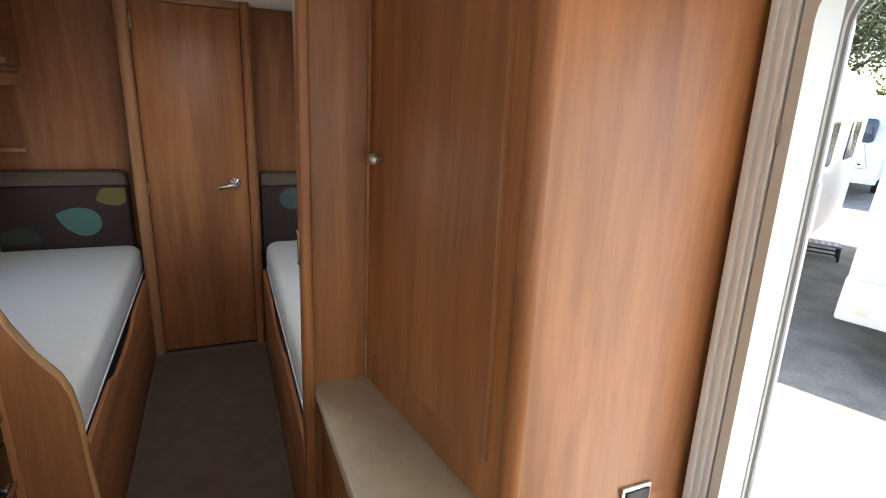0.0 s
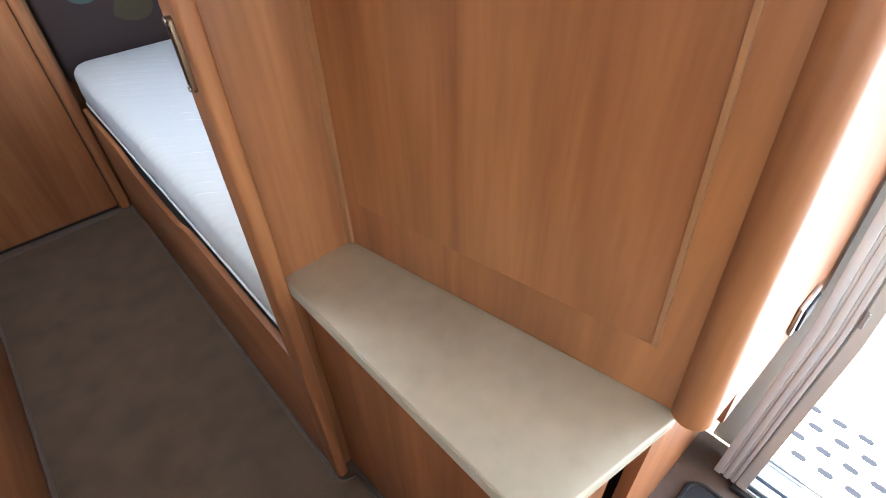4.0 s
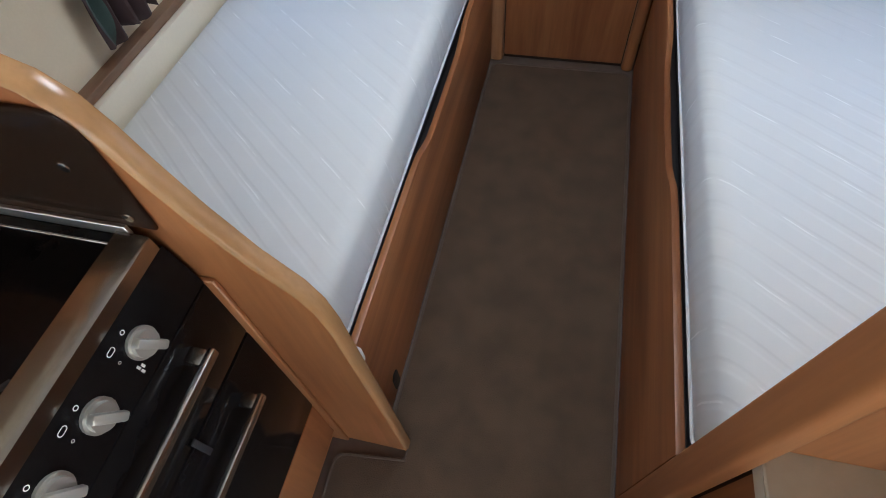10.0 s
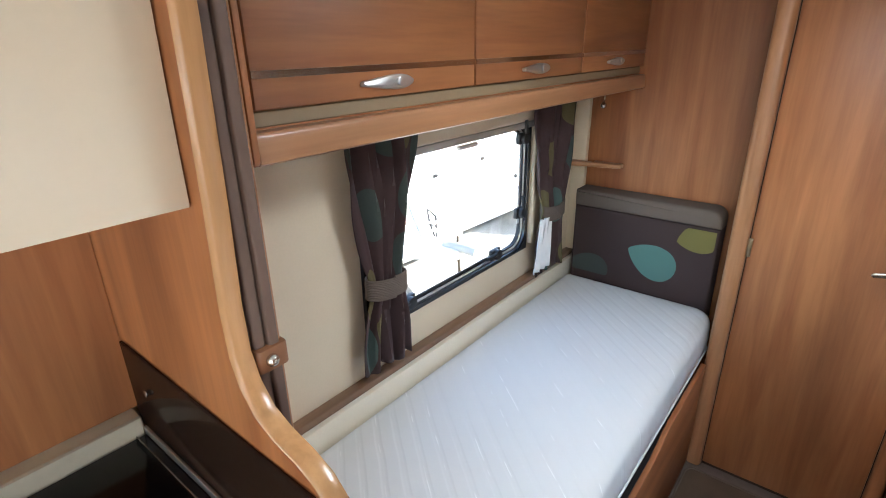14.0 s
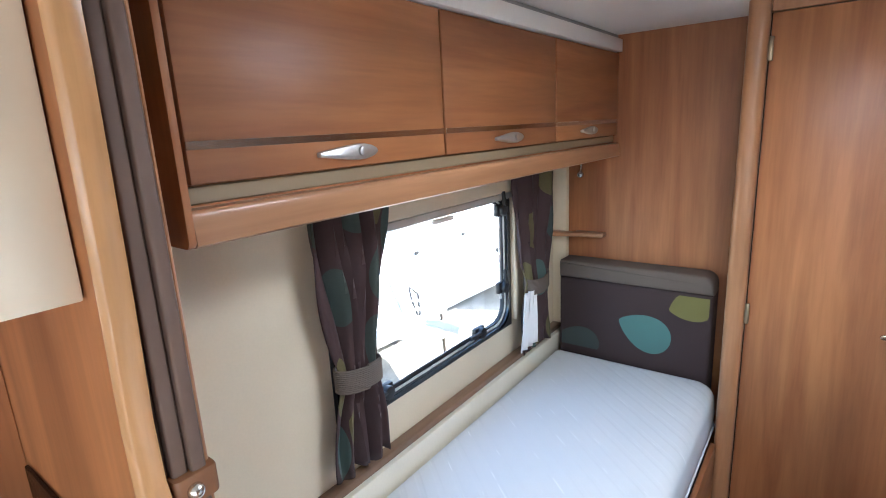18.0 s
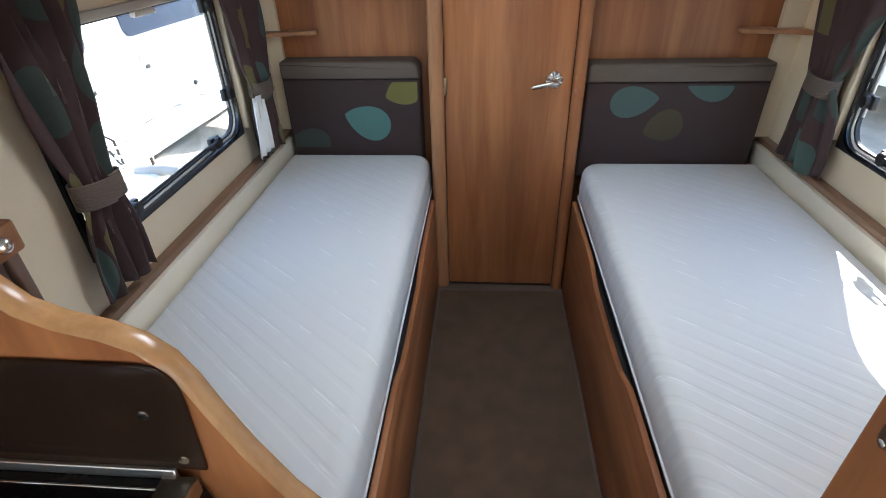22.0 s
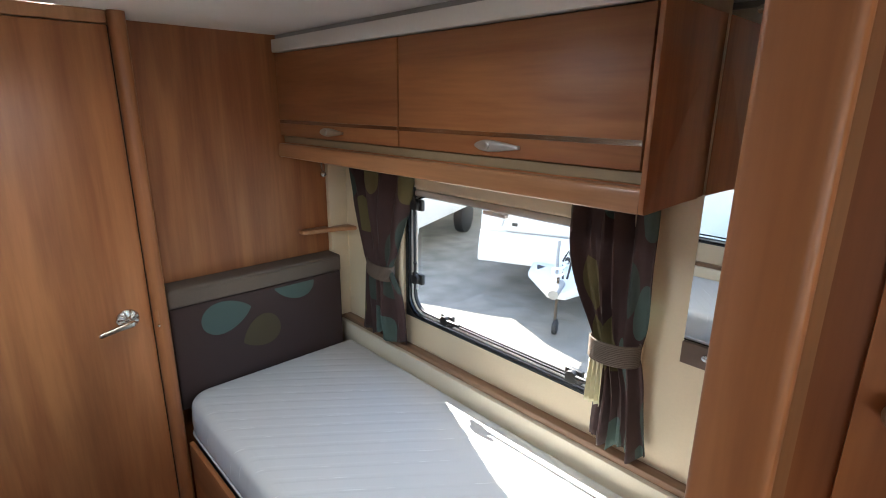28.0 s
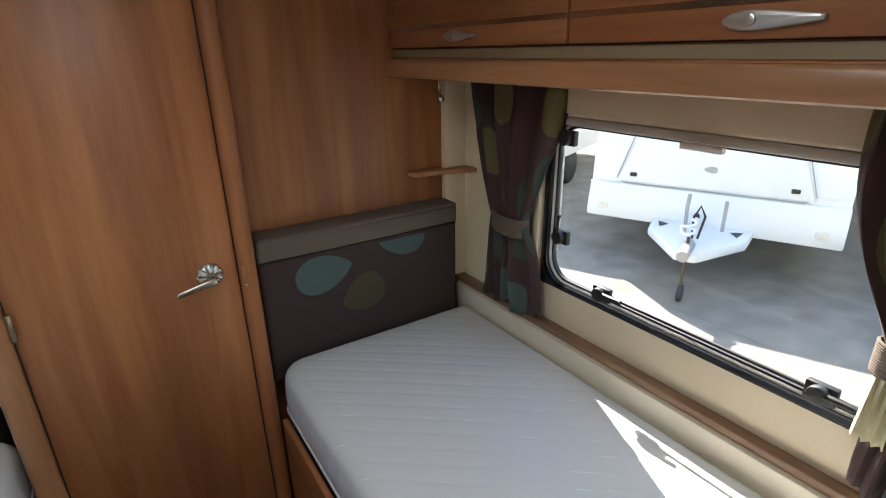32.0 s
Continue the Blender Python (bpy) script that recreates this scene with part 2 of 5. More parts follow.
def quilt(name, color):
    """White woven cover: rows of slanting quilting seams with pale thread that shows here and there."""
    m, t, b = material(name, 0.85)
    co = t.nodes.new("ShaderNodeTexCoord")
    mp, w = t.nodes.new("ShaderNodeMapping"), t.nodes.new("ShaderNodeTexWave")
    mp.inputs["Rotation"].default_value = (0, 0.25, radians(-50.5))
    w.inputs["Scale"].default_value, w.inputs["Distortion"].default_value = 6.04, 0.5
    w.inputs["Detail Scale"].default_value = 1.2
    t.links.new(co.outputs["Object"], mp.inputs[0])
    t.links.new(mp.outputs[0], w.inputs["Vector"])
    pad, thread = t.nodes.new("ShaderNodeMapRange"), t.nodes.new("ShaderNodeMapRange")
    pad.interpolation_type = "SMOOTHSTEP"
    pad.inputs[1].default_value, pad.inputs[2].default_value = 0.0, 0.4
    thread.inputs[1].default_value, thread.inputs[2].default_value = 0.003, 0.016
    thread.inputs[3].default_value, thread.inputs[4].default_value = 1, 0
    for r in (pad, thread):
        t.links.new(w.outputs["Fac"], r.inputs[0])
    n, gaps = t.nodes.new("ShaderNodeTexNoise"), t.nodes.new("ShaderNodeTexNoise")
    n.inputs["Scale"].default_value, n.inputs["Detail"].default_value = 7, 5
    gaps.inputs["Scale"].default_value = 11
    for k in (n, gaps):
        t.links.new(co.outputs["Object"], k.inputs["Vector"])
    add = t.nodes.new("ShaderNodeMath")
    add.operation = "MULTIPLY_ADD"
    add.inputs[1].default_value = 0.7
    t.links.new(pad.outputs[0], add.inputs[0])
    t.links.new(n.outputs[0], add.inputs[2])
    bn = t.nodes.new("ShaderNodeBump")
    bn.inputs["Strength"].default_value, bn.inputs["Distance"].default_value = 0.30, 0.004
    t.links.new(add.outputs[0], bn.inputs["Height"])
    t.links.new(bn.outputs[0], b.inputs["Normal"])
    seen, both = t.nodes.new("ShaderNodeMapRange"), t.nodes.new("ShaderNodeMath")
    seen.inputs[1].default_value, seen.inputs[2].default_value = 0.555, 0.64
    both.operation = "MULTIPLY"
    t.links.new(gaps.outputs[0], seen.inputs[0])
    t.links.new(seen.outputs[0], both.inputs[0])
    t.links.new(thread.outputs[0], both.inputs[1])
    mix = t.nodes.new("ShaderNodeMix")
    mix.data_type = "RGBA"
    mix.inputs[6].default_value, mix.inputs[7].default_value = (*color, 1), (*[min(1, c * 1.18) for c in color], 1)
    t.links.new(both.outputs[0], mix.inputs[0])
    t.links.new(mix.outputs[2], b.inputs["Base Color"])
    sheen = t.nodes.new("ShaderNodeMapRange")
    sheen.inputs[3].default_value, sheen.inputs[4].default_value = 0.85, 0.34
    t.links.new(both.outputs[0], sheen.inputs[0])
    t.links.new(sheen.outputs[0], b.inputs["Roughness"])
    return m


WD, WLT = (0.252, 0.089, 0.032), (0.435, 0.180, 0.067)
M_WOOD = wood("cherry_board_upright", WD, WLT)
M_WOODX = wood("cherry_board_along", WD, WLT, "y")
M_EDGE = wood("cherry_edge_band", (0.33, 0.15, 0.065), (0.46, 0.235, 0.115), "z", 0.3)
M_EDGEX = wood("cherry_edge_band_along", (0.33, 0.15, 0.065), (0.46, 0.235, 0.115), "y", 0.3)
# Edge wood made lighter: overhead light on the curved edge is in the colour.
M_BAND = wood("lit_edge_band", (0.43, 0.225, 0.095), (0.55, 0.31, 0.14), "z", 0.24)
M_BRASS = plain("dull_brass", (0.30, 0.25, 0.17), 0.35, 0.9, grain=0.08)
M_LEDGE = plain("cream_ledge_board", (0.80, 0.73, 0.58), 0.45, grain=0.04, scale=120)
M_CREAM = plain("cream_wall_board", (0.72, 0.61, 0.44), 0.6, grain=0.04, scale=150, bump=0.15)
M_CREAMG = plain("cream_locker_front", (0.70, 0.60, 0.45), 0.25, grain=0.02)
M_CEIL = plain("white_ceiling_board", (0.82, 0.80, 0.76), 0.6, grain=0.03, scale=120)
M_WHITE = plain("white_plastic", (0.82, 0.81, 0.78), 0.35, grain=0.02)
M_IVORY = plain("ivory_plastic_frame", (0.74, 0.70, 0.60), 0.4, grain=0.02)
M_GREY = plain("grey_plastic", (0.35, 0.34, 0.33), 0.45, grain=0.03)
M_BLACK = plain("black_plastic", (0.015, 0.015, 0.016), 0.5, grain=0.2)
M_RUBBER = plain("black_rubber", (0.02, 0.02, 0.022), 0.6, grain=0.2)
M_SATIN = plain("satin_aluminium", (0.58, 0.57, 0.55), 0.36, 0.9, grain=0.04)
M_INLAY = plain("dark_steel_inlay", (0.56, 0.52, 0.46), 0.18, 1.0, grain=0.05)
M_TAN = plain("tan_strip", (0.27, 0.20, 0.115), 0.5, grain=0.05)
M_CHROME = plain("brushed_chrome", (0.62, 0.61, 0.58), 0.24, 1.0, grain=0.04)
M_KNOB = plain("satin_nickel_knob", (0.50, 0.485, 0.44), 0.30, 0.6, grain=0.04)
M_ALU = plain("aluminium", (0.66, 0.66, 0.65), 0.38, 1.0, grain=0.05)
M_STEEL = plain("steel_trim", (0.40, 0.385, 0.36), 0.22, 1.0, grain=0.05)
M_DARKMETAL = plain("bronze_grip", (0.20, 0.14, 0.10), 0.3, 0.8, grain=0.1)
M_JAMB = plain("ivory_door_frame", (0.66, 0.66, 0.62), 0.4, grain=0.03)
M_DULL = wood("dull_cherry_cap", (0.24, 0.135, 0.078), (0.32, 0.195, 0.118), "y", 0.45)
M_PROFILE = plain("pale_coated_aluminium", (0.85, 0.87, 0.88), 0.35, 0.15, grain=0.03)
M_SEAL = plain("glossy_black_seal", (0.012, 0.013, 0.016), 0.18, grain=0.2)
M_PULL = plain("pale_grey_plastic", (0.58, 0.56, 0.52), 0.45, grain=0.03)
# Near-black filler whose colour holds the shade inside open gaps.
M_GAP = plain("shadow_gap_strip", (0.03, 0.016, 0.01), 0.7)
M_CARPET = plain("taupe_carpet", (0.107, 0.069, 0.043), 0.95, grain=0.5, scale=350, bump=0.9, stains=0.28, patch=10)
M_BIND = plain("carpet_binding", (0.115, 0.085, 0.063), 0.9, grain=0.3, scale=500, bump=0.6)
M_VINYLB = plain("brown_vinyl_floor", (0.14, 0.10, 0.08), 0.5, grain=0.2, scale=40, stains=0.2)
M_VINYL = plain("pale_bounce_vinyl", (0.42, 0.33, 0.24), 0.5, grain=0.2, scale=40, stains=0.2)
M_TOP = plain("stone_look_laminate", (0.52, 0.46, 0.35), 0.38, grain=0.14, scale=30, stains=0.12, patch=7)
M_BROWN = plain("brown_headboard_cloth", (0.050, 0.030, 0.028), 0.92, grain=0.25, scale=600, bump=0.5)
M_TAUPE = plain("taupe_cord_cloth", (0.135, 0.105, 0.085), 0.92, grain=0.3, scale=500, bump=0.5)
M_TEAL = plain("teal_print", (0.092, 0.20, 0.175), 0.9, grain=0.2, scale=500)
M_TEALD = plain("darker_teal_print", (0.070, 0.108, 0.10), 0.9, grain=0.2, scale=500)
M_OLIVE = plain("olive_print", (0.17, 0.15, 0.045), 0.9, grain=0.2, scale=500)
M_OLIVED = plain("darker_olive_print", (0.072, 0.056, 0.029), 0.9, grain=0.2, scale=500)
M_DKTEAL = plain("dark_teal_print", (0.05, 0.062, 0.055), 0.9, grain=0.2, scale=500)
M_MATT = quilt("white_quilted_cover", (0.685, 0.705, 0.695))
M_PIPE = plain("white_piping", (0.68, 0.68, 0.68), 0.7)
M_CURT = motif_cloth("leaf_print_curtain", (0.066, 0.034, 0.033), [(0.058, 0.080, 0.069), (0.145, 0.122, 0.050), (0.082, 0.130, 0.115)], (6.5, 5.2, 1))
M_LINING = plain("white_curtain_lining", (0.8, 0.8, 0.8), 0.9, grain=0.05)
M_LININGY = plain("pale_olive_lining", (0.62, 0.58, 0.40), 0.9, grain=0.05)
M_CONC = plain("brown_folding_blind", (0.125, 0.078, 0.057), 0.55, grain=0.08)
M_HOB = plain("black_enamel_hob", (0.008, 0.007, 0.007), 0.12, grain=0.3)
M_HOB.node_tree.nodes["Principled BSDF"].inputs["Specular IOR Level"].default_value = 0.14
M_GUARD = smoked("smoked_splash_glass", (0.045, 0.028, 0.020), 0.40)
M_GLASS = glass("window_acrylic", (0.93, 0.95, 0.94))
M_DOME = dome_acrylic("frosted_dome_acrylic")
M_MIRROR = plain("mirror_silver", (0.88, 0.9, 0.9), 0.015, 1.0, grain=0.0, stains=0.0)
M_ASPH = plain("grey_asphalt", (0.285, 0.262, 0.225), 0.95, grain=0.35, scale=40, bump=0.6, stains=0.35)
M_VAN = plain("white_van_panel", (0.78, 0.78, 0.77), 0.35, grain=0.02, stains=0.05)
M_VANWIN = plain("dark_van_window", (0.03, 0.05, 0.09), 0.08, grain=0.1)
M_BARK = plain("bark", (0.09, 0.065, 0.045), 0.9, grain=0.4, scale=12, bump=0.8)
M_LEAF = plain("oak_leaves", (0.085, 0.12, 0.038), 0.7, grain=0.5, scale=4, stains=0.4)
M_LEAFY = plain("yellow_green_hedge", (0.19, 0.2, 0.03), 0.7, grain=0.4, scale=4, stains=0.3)


# ---------- builders ----------
def mesh_of(bm, name, mat, smooth=False):
    bmesh.ops.recalc_face_normals(bm, faces=bm.faces)
    me = bpy.data.meshes.new(name)
    bm.to_mesh(me)
    bm.free()
    for mm in mat if isinstance(mat, (list, tuple)) else [mat]:
        me.materials.append(mm)
    if smooth:
        me.shade_smooth()
        me.set_sharp_from_angle(angle=radians(38))
    return me


def part(name, bm, mat, parent=None, label="", smooth=True):
    """One mesh object under a thing or under a part."""
    ob = new(name, mesh_of(bm, name, mat, smooth))
    if parent is not None:
        ob.parent = parent
    return tagged(ob, label=label)


def thing(name, label, category, at=(0, 0, 0), group="", kind=""):
    ob = new(name)
    ob.location = at
    ob.empty_display_size = 0.05
    return tagged(ob, label, category, group, kind)


def solo(name, bm, mat, label, category, group="", kind="", smooth=True):
    """A thing that is one single mesh."""
    return tagged(part(name, bm, mat, None, "", smooth), label, category, group, kind)


def box(x0, y0, z0, x1, y1, z1, bev=0.002, seg=1, bm=None):
    own = bmesh.new()
    bmesh.ops.create_cube(own, size=1)
    for v in own.verts:
        v.co = ((x0, x1)[v.co.x > 0], (y0, y1)[v.co.y > 0], (z0, z1)[v.co.z > 0])
    if bev:
        bmesh.ops.bevel(own, geom=list(own.edges), offset=min(bev, 0.45 * min(abs(x1 - x0), abs(y1 - y0), abs(z1 - z0))), segments=seg, affect="EDGES", profile=0.5)
    if bm is None:
        return own
    me = bpy.data.meshes.new("tmp")
    own.to_mesh(me)
    own.free()
    bm.from_mesh(me)
    bpy.data.meshes.remove(me)
    return bm


def prism(pts, axis, a, b, bev=0.0, seg=2, bm=None):
    """A flat outline drawn out along one axis. pts are (u, v): x=(y,z), y=(x,z), z=(x,y)."""
    bm = bm or bmesh.new()

    def at(u, v, w):
        return {"x": (w, u, v), "y": (u, w, v), "z": (u, v, w)}[axis]
    lo = [bm.verts.new(at(u, v, a)) for u, v in pts]
    hi = [bm.verts.new(at(u, v, b)) for u, v in pts]
    f0, f1 = bm.faces.new(lo), bm.faces.new(hi[::-1])
    n = len(pts)
    for i in range(n):
        bm.faces.new((lo[i], lo[(i + 1) % n], hi[(i + 1) % n], hi[i]))
    if bev:
        bmesh.ops.recalc_face_normals(bm, faces=bm.faces)
        edges = list({e for f in (f0, f1) for e in f.edges})
        bmesh.ops.bevel(bm, geom=edges, offset=bev, segments=seg, affect="EDGES", profile=0.5)
    return bm


def arc(cx, cy, r, a0, a1, n=6, ry=None):
    return [(cx + r * math.cos(radians(a0 + (a1 - a0) * i / n)), cy + (ry or r) * math.sin(radians(a0 + (a1 - a0) * i / n))) for i in range(n + 1)]


def rounded(u0, v0, u1, v1, r, n=5):
    return arc(u1 - r, v1 - r, r, 0, 90, n) + arc(u0 + r, v1 - r, r, 90, 180, n) + arc(u0 + r, v0 + r, r, 180, 270, n) + arc(u1 - r, v0 + r, r, 270, 360, n)


def ring(outer, inner, axis, a, b, bm=None):
    """A frame between two outlines with the same number of points."""
    bm = bm or bmesh.new()

    def at(u, v, w):
        return {"x": (w, u, v), "y": (u, w, v), "z": (u, v, w)}[axis]
    rows = [[bm.verts.new(at(u, v, w)) for u, v in o] for o, w in ((outer, a), (outer, b), (inner, b), (inner, a))]
    n = len(outer)
    for k in range(4):
        p, q = rows[k], rows[(k + 1) % 4]
        for i in range(n):
            bm.faces.new((p[i], p[(i + 1) % n], q[(i + 1) % n], q[i]))
    return bm


def tube(path, r, n=8, bm=None, closed=False, flat=1.0):
    """A round bar along a path of points."""
    bm = bm or bmesh.new()
    pts = [Vector(p) for p in path]
    rings = []
    up = Vector((0, 0, 1))
    for i, p in enumerate(pts):
        d = (pts[(i + 1) % len(pts)] if closed or i + 1 < len(pts) else p) - (pts[i - 1] if closed or i else p)
        d.normalize()
        s = d.cross(up)
        if s.length < 0.05:
            s = d.cross(Vector((1, 0, 0)))
        s.normalize()
        u = s.cross(d)
        rings.append([bm.verts.new(p + r * (math.cos(2 * math.pi * k / n) * s + flat * math.sin(2 * math.pi * k / n) * u)) for k in range(n)])
    for i in range(len(rings) if closed else len(rings) - 1):
        a, b = rings[i], rings[(i + 1) % len(rings)]
        for k in range(n):
            bm.faces.new((a[k], a[(k + 1) % n], b[(k + 1) % n], b[k]))
    if not closed:
        bm.faces.new(rings[0][::-1])
        bm.faces.new(rings[-1])
    return bm


def disc(x, y, z, r, h, axis="z", n=20, bev=0.0, bm=None):
    pts = [(r * math.cos(2 * math.pi * i / n), r * math.sin(2 * math.pi * i / n)) for i in range(n)]
    o = {"x": ((y, z), x), "y": ((x, z), y), "z": ((x, y), z)}[axis]
    return prism([(o[0][0] + u, o[0][1] + v) for u, v in pts], axis, o[1], o[1] + h, bev, 2, bm)


def wall_with_holes(name, axis, at, thick, u0, v0, u1, v1, holes, mat, label=""):
    """A wall slab with rectangular openings cut right through. holes: (ua, va, ub, vb)."""
    bm = bmesh.new()
    us = sorted({u0, u1, *[h[0] for h in holes], *[h[2] for h in holes]})
    vs = sorted({v0, v1, *[h[1] for h in holes], *[h[3] for h in holes]})

    def solid(i, j):
        if not (0 <= i < len(us) - 1 and 0 <= j < len(vs) - 1):
            return False
        cu, cv = (us[i] + us[i + 1]) / 2, (vs[j] + vs[j + 1]) / 2
        return not any(h[0] < cu < h[2] and h[1] < cv < h[3] for h in holes)
    cache = {}

    def vert(u, v, w):
        k = (u, v, w)
        if k not in cache:
            cache[k] = bm.verts.new({"x": (w, u, v), "y": (u, w, v), "z": (u, v, w)}[axis])
        return cache[k]
    a, b = at, at + thick
    for i in range(len(us) - 1):
        for j in range(len(vs) - 1):
            if not solid(i, j):
                continue
            ua, ub, va, vb = us[i], us[i + 1], vs[j], vs[j + 1]
            for w in (a, b):
                bm.faces.new([vert(*p, w) for p in ((ua, va), (ub, va), (ub, vb), (ua, vb))])
            for di, dj, p, q in ((-1, 0, (ua, va), (ua, vb)), (1, 0, (ub, va), (ub, vb)), (0, -1, (ua, va), (ub, va)), (0, 1, (ua, vb), (ub, vb))):
                if not solid(i + di, j + dj):
                    bm.faces.new((vert(*p, a), vert(*q, a), vert(*q, b), vert(*p, b)))
    ob = part(name, bm, mat, None, "", False)
    return tagged(ob, label or name.replace("_", " "), "wall", kind="structure")

# ---------- large structure ----------
WIN_Z0, WIN_Z1 = 0.845, 1.40
WINL_Y0, WINL_Y1 = 2.06, 3.0
WINR_Y0, WINR_Y1 = 1.875, 2.875
DOOR_Y0, DOOR_Y1, DOOR_Z1 = 0.02, 0.785, 1.86

solo("floor", box(XL - 0.03, -0.25, -0.06, XR + 0.03, 4.3, -0.004, 0), M_VINYLB, "brown vinyl caravan floor under the carpet", "floor", kind="structure")
# Out of view; its pale colour is chosen to reflect sun into the room.
solo("floor_front", box(XL - 0.03, YF - 0.03, -0.06, XR + 0.03, -0.2502, -0.004, 0), M_VINYL, "unseen vinyl floor in the front of the caravan, made pale to bounce sunlight", "floor", kind="structure")
wall_with_holes("wall_left", "x", XL, -0.034, YF - 0.03, 0, 4.3, H + 0.03, [(WINL_Y0, WIN_Z0, WINL_Y1, WIN_Z1), (-2.2, 0.9, -0.8, 1.5), (-0.45, 1.03, 0.45, 1.30)], M_CREAM, "cream board wall of the caravan with a window")
wall_with_holes("wall_right", "x", XR, 0.034, YF - 0.03, 0, 4.3, H + 0.03,
                [(WINR_Y0, WIN_Z0, WINR_Y1, WIN_Z1), (DOOR_Y0, 0, DOOR_Y1, DOOR_Z1), (-2.2, 0.9, -0.8, 1.5)], M_CREAM, "cream board wall with a window and the entrance")
wall_with_holes("wall_front", "y", YF, -0.034, XL - 0.03, 0, XR + 0.03, H + 0.03, [(-0.8, 0.85, 0.8, 1.55)], M_CREAM, "cream front wall with a wide window opening")
solo("wall_back", box(XL, 4.27, 0, XR, 4.3, H, 0), M_CREAM, "cream rear wall of the washroom", "wall", kind="structure")
SKY = (-0.21, 1.99, 0.19, 2.39)
wall_with_holes("ceiling", "z", H, 0.04, XL - 0.03, YF - 0.03, XR + 0.03, 4.3, [SKY, (-0.35, -1.4, 0.35, -0.7)], M_CEIL, "flat white ceiling with a rooflight")
solo("wall_partition_left", box(XL, YPL, 0, -0.27, YPL + 0.02, H, 0), M_WOOD, "cherry wood partition behind the bed", "wall", kind="structure")
solo("wall_partition_right", box(0.252, YPR, 0, XR, YPR + 0.02, H, 0), M_WOOD, "cherry wood partition behind the bed", "wall", kind="structure")
for nm, m in (("wall_skirt_left", box(XL - 0.02, YF, GROUND, XL, 4.27, -0.061, 0)), ("wall_skirt_right", box(XR, YF, GROUND, XR + 0.02, 4.27, -0.061, 0)), ("wall_skirt_front", box(XL, YF, GROUND, XR, YF + 0.02, -0.061, 0)), ("wall_skirt_back", box(XL, 4.25, GROUND, XR, 4.27, -0.061, 0))):
    solo(nm, m, M_IVORY, "plain pale skirt wall under the caravan floor", "wall", kind="structure")

# ---------- washroom door, posts, ledges ----------
door = thing("washroom_door", "closed cherry wood washroom door with chrome lever handle", "door", (0.0, YB, 0))
door["kind"] = "structure"
door.name = "door_1"


def under(parent, name, bm, mat, label="", smooth=True):
    """A part whose mesh is given in world places, under a thing that stands elsewhere."""
    ob = part(name, bm, mat, parent, label, smooth)
    ob.matrix_parent_inverse = Matrix.Translation(parent.matrix_basis.translation if parent.parent is None else (0, 0, 0)).inverted()
    return ob


def sub(parent, name, bm, mat, label=""):
    """A piece of a part that itself keeps world places."""
    return part(name, bm, mat, parent, label)


leaf = under(door, "door_leaf", box(-0.2555, YB, 0.014, 0.2482, YB + 0.025, 1.915, 0.004, 2), M_WOOD)
under(door, "gap_strip", box(0.2484, YB + 0.004, 0.014, 0.2512, YB + 0.03, 1.915, 0), M_GAP, "dark gap along the door")
under(door, "gap_strip", box(-0.2585, YB + 0.004, 0.014, -0.2557, YB + 0.03, 1.915, 0), M_GAP, "dark gap along the door")
under(door, "threshold_strip", box(-0.255, YB + 0.006, 0.0, 0.248, YB + 0.03, 0.013, 0), M_GAP, "dark gap under the door")
under(door, "door_header", box(-0.2585, YB, 1.918, 0.2512, YB + 0.03, H, 0.003), M_EDGE)
RX, RZ = 0.178, 1.008


def fluted_rose(r, n=72, flutes=9):
    """A shallow round rose whose face is cut into radial flutes."""
    bm = bmesh.new()
    rows = []
    for q, depth in ((1.0, 0.0), (1.0, 0.005), (0.9, 0.009), (0.6, 0.013), (0.34, 0.017), (0.28, 0.022), (0.0, 0.022)):
        cut = 0.0042 * math.sin(math.pi * min(1, max(0, (q - 0.3) / 0.65)))
        row = []
        for i in range(n):
            a = 2 * math.pi * i / n
            row.append(bm.verts.new((RX + r * q * math.cos(a), YB - depth - cut * math.cos(flutes * a), RZ + r * q * math.sin(a))))
        rows.append(row)
    for p, q in zip(rows, rows[1:]):
        for i in range(n):
            bm.faces.new((p[i], p[(i + 1) % n], q[(i + 1) % n], q[i]))
    bmesh.ops.remove_doubles(bm, verts=bm.verts, dist=1e-5)
    return bm


rose = under(door, "handle_rose", fluted_rose(0.034), M_CHROME, "fluted round chrome rose")
paddle = [(0.186, 1.012), (0.180, 1.017), (0.160, 1.013), (0.096, 0.999), (0.087, 0.996), (0.084, 0.987), (0.092, 0.982), (0.150, 0.992), (0.176, 0.997), (0.186, 1.003)]
bm = prism(paddle, "y", YB - 0.046, YB - 0.055, 0.003, 2)
tube([(RX, YB - 0.020, RZ), (RX, YB - 0.048, RZ)], 0.008, 12, bm)
sub(rose, "lever", bm, M_CHROME, "flat chrome lever")
for z in (0.985, 1.815):
    under(door, "hinge", box(-0.2600, YB - 0.009, z - 0.035, -0.246, YB + 0.001, z + 0.035, 0.003, 2), M_BRASS, "small steel hinge")
keep = under(door, "keeper", box(0.2525, YB - 0.034, 0.962, 0.263, YB - 0.0265, 1.028, 0.003, 2), M_WOOD, "small wooden keeper")
sub(keep, "keeper_pin", disc(0.258, YB - 0.034, 0.972, 0.0045, -0.004, "y", 12, 0.001), M_CHROME, "chrome pin")


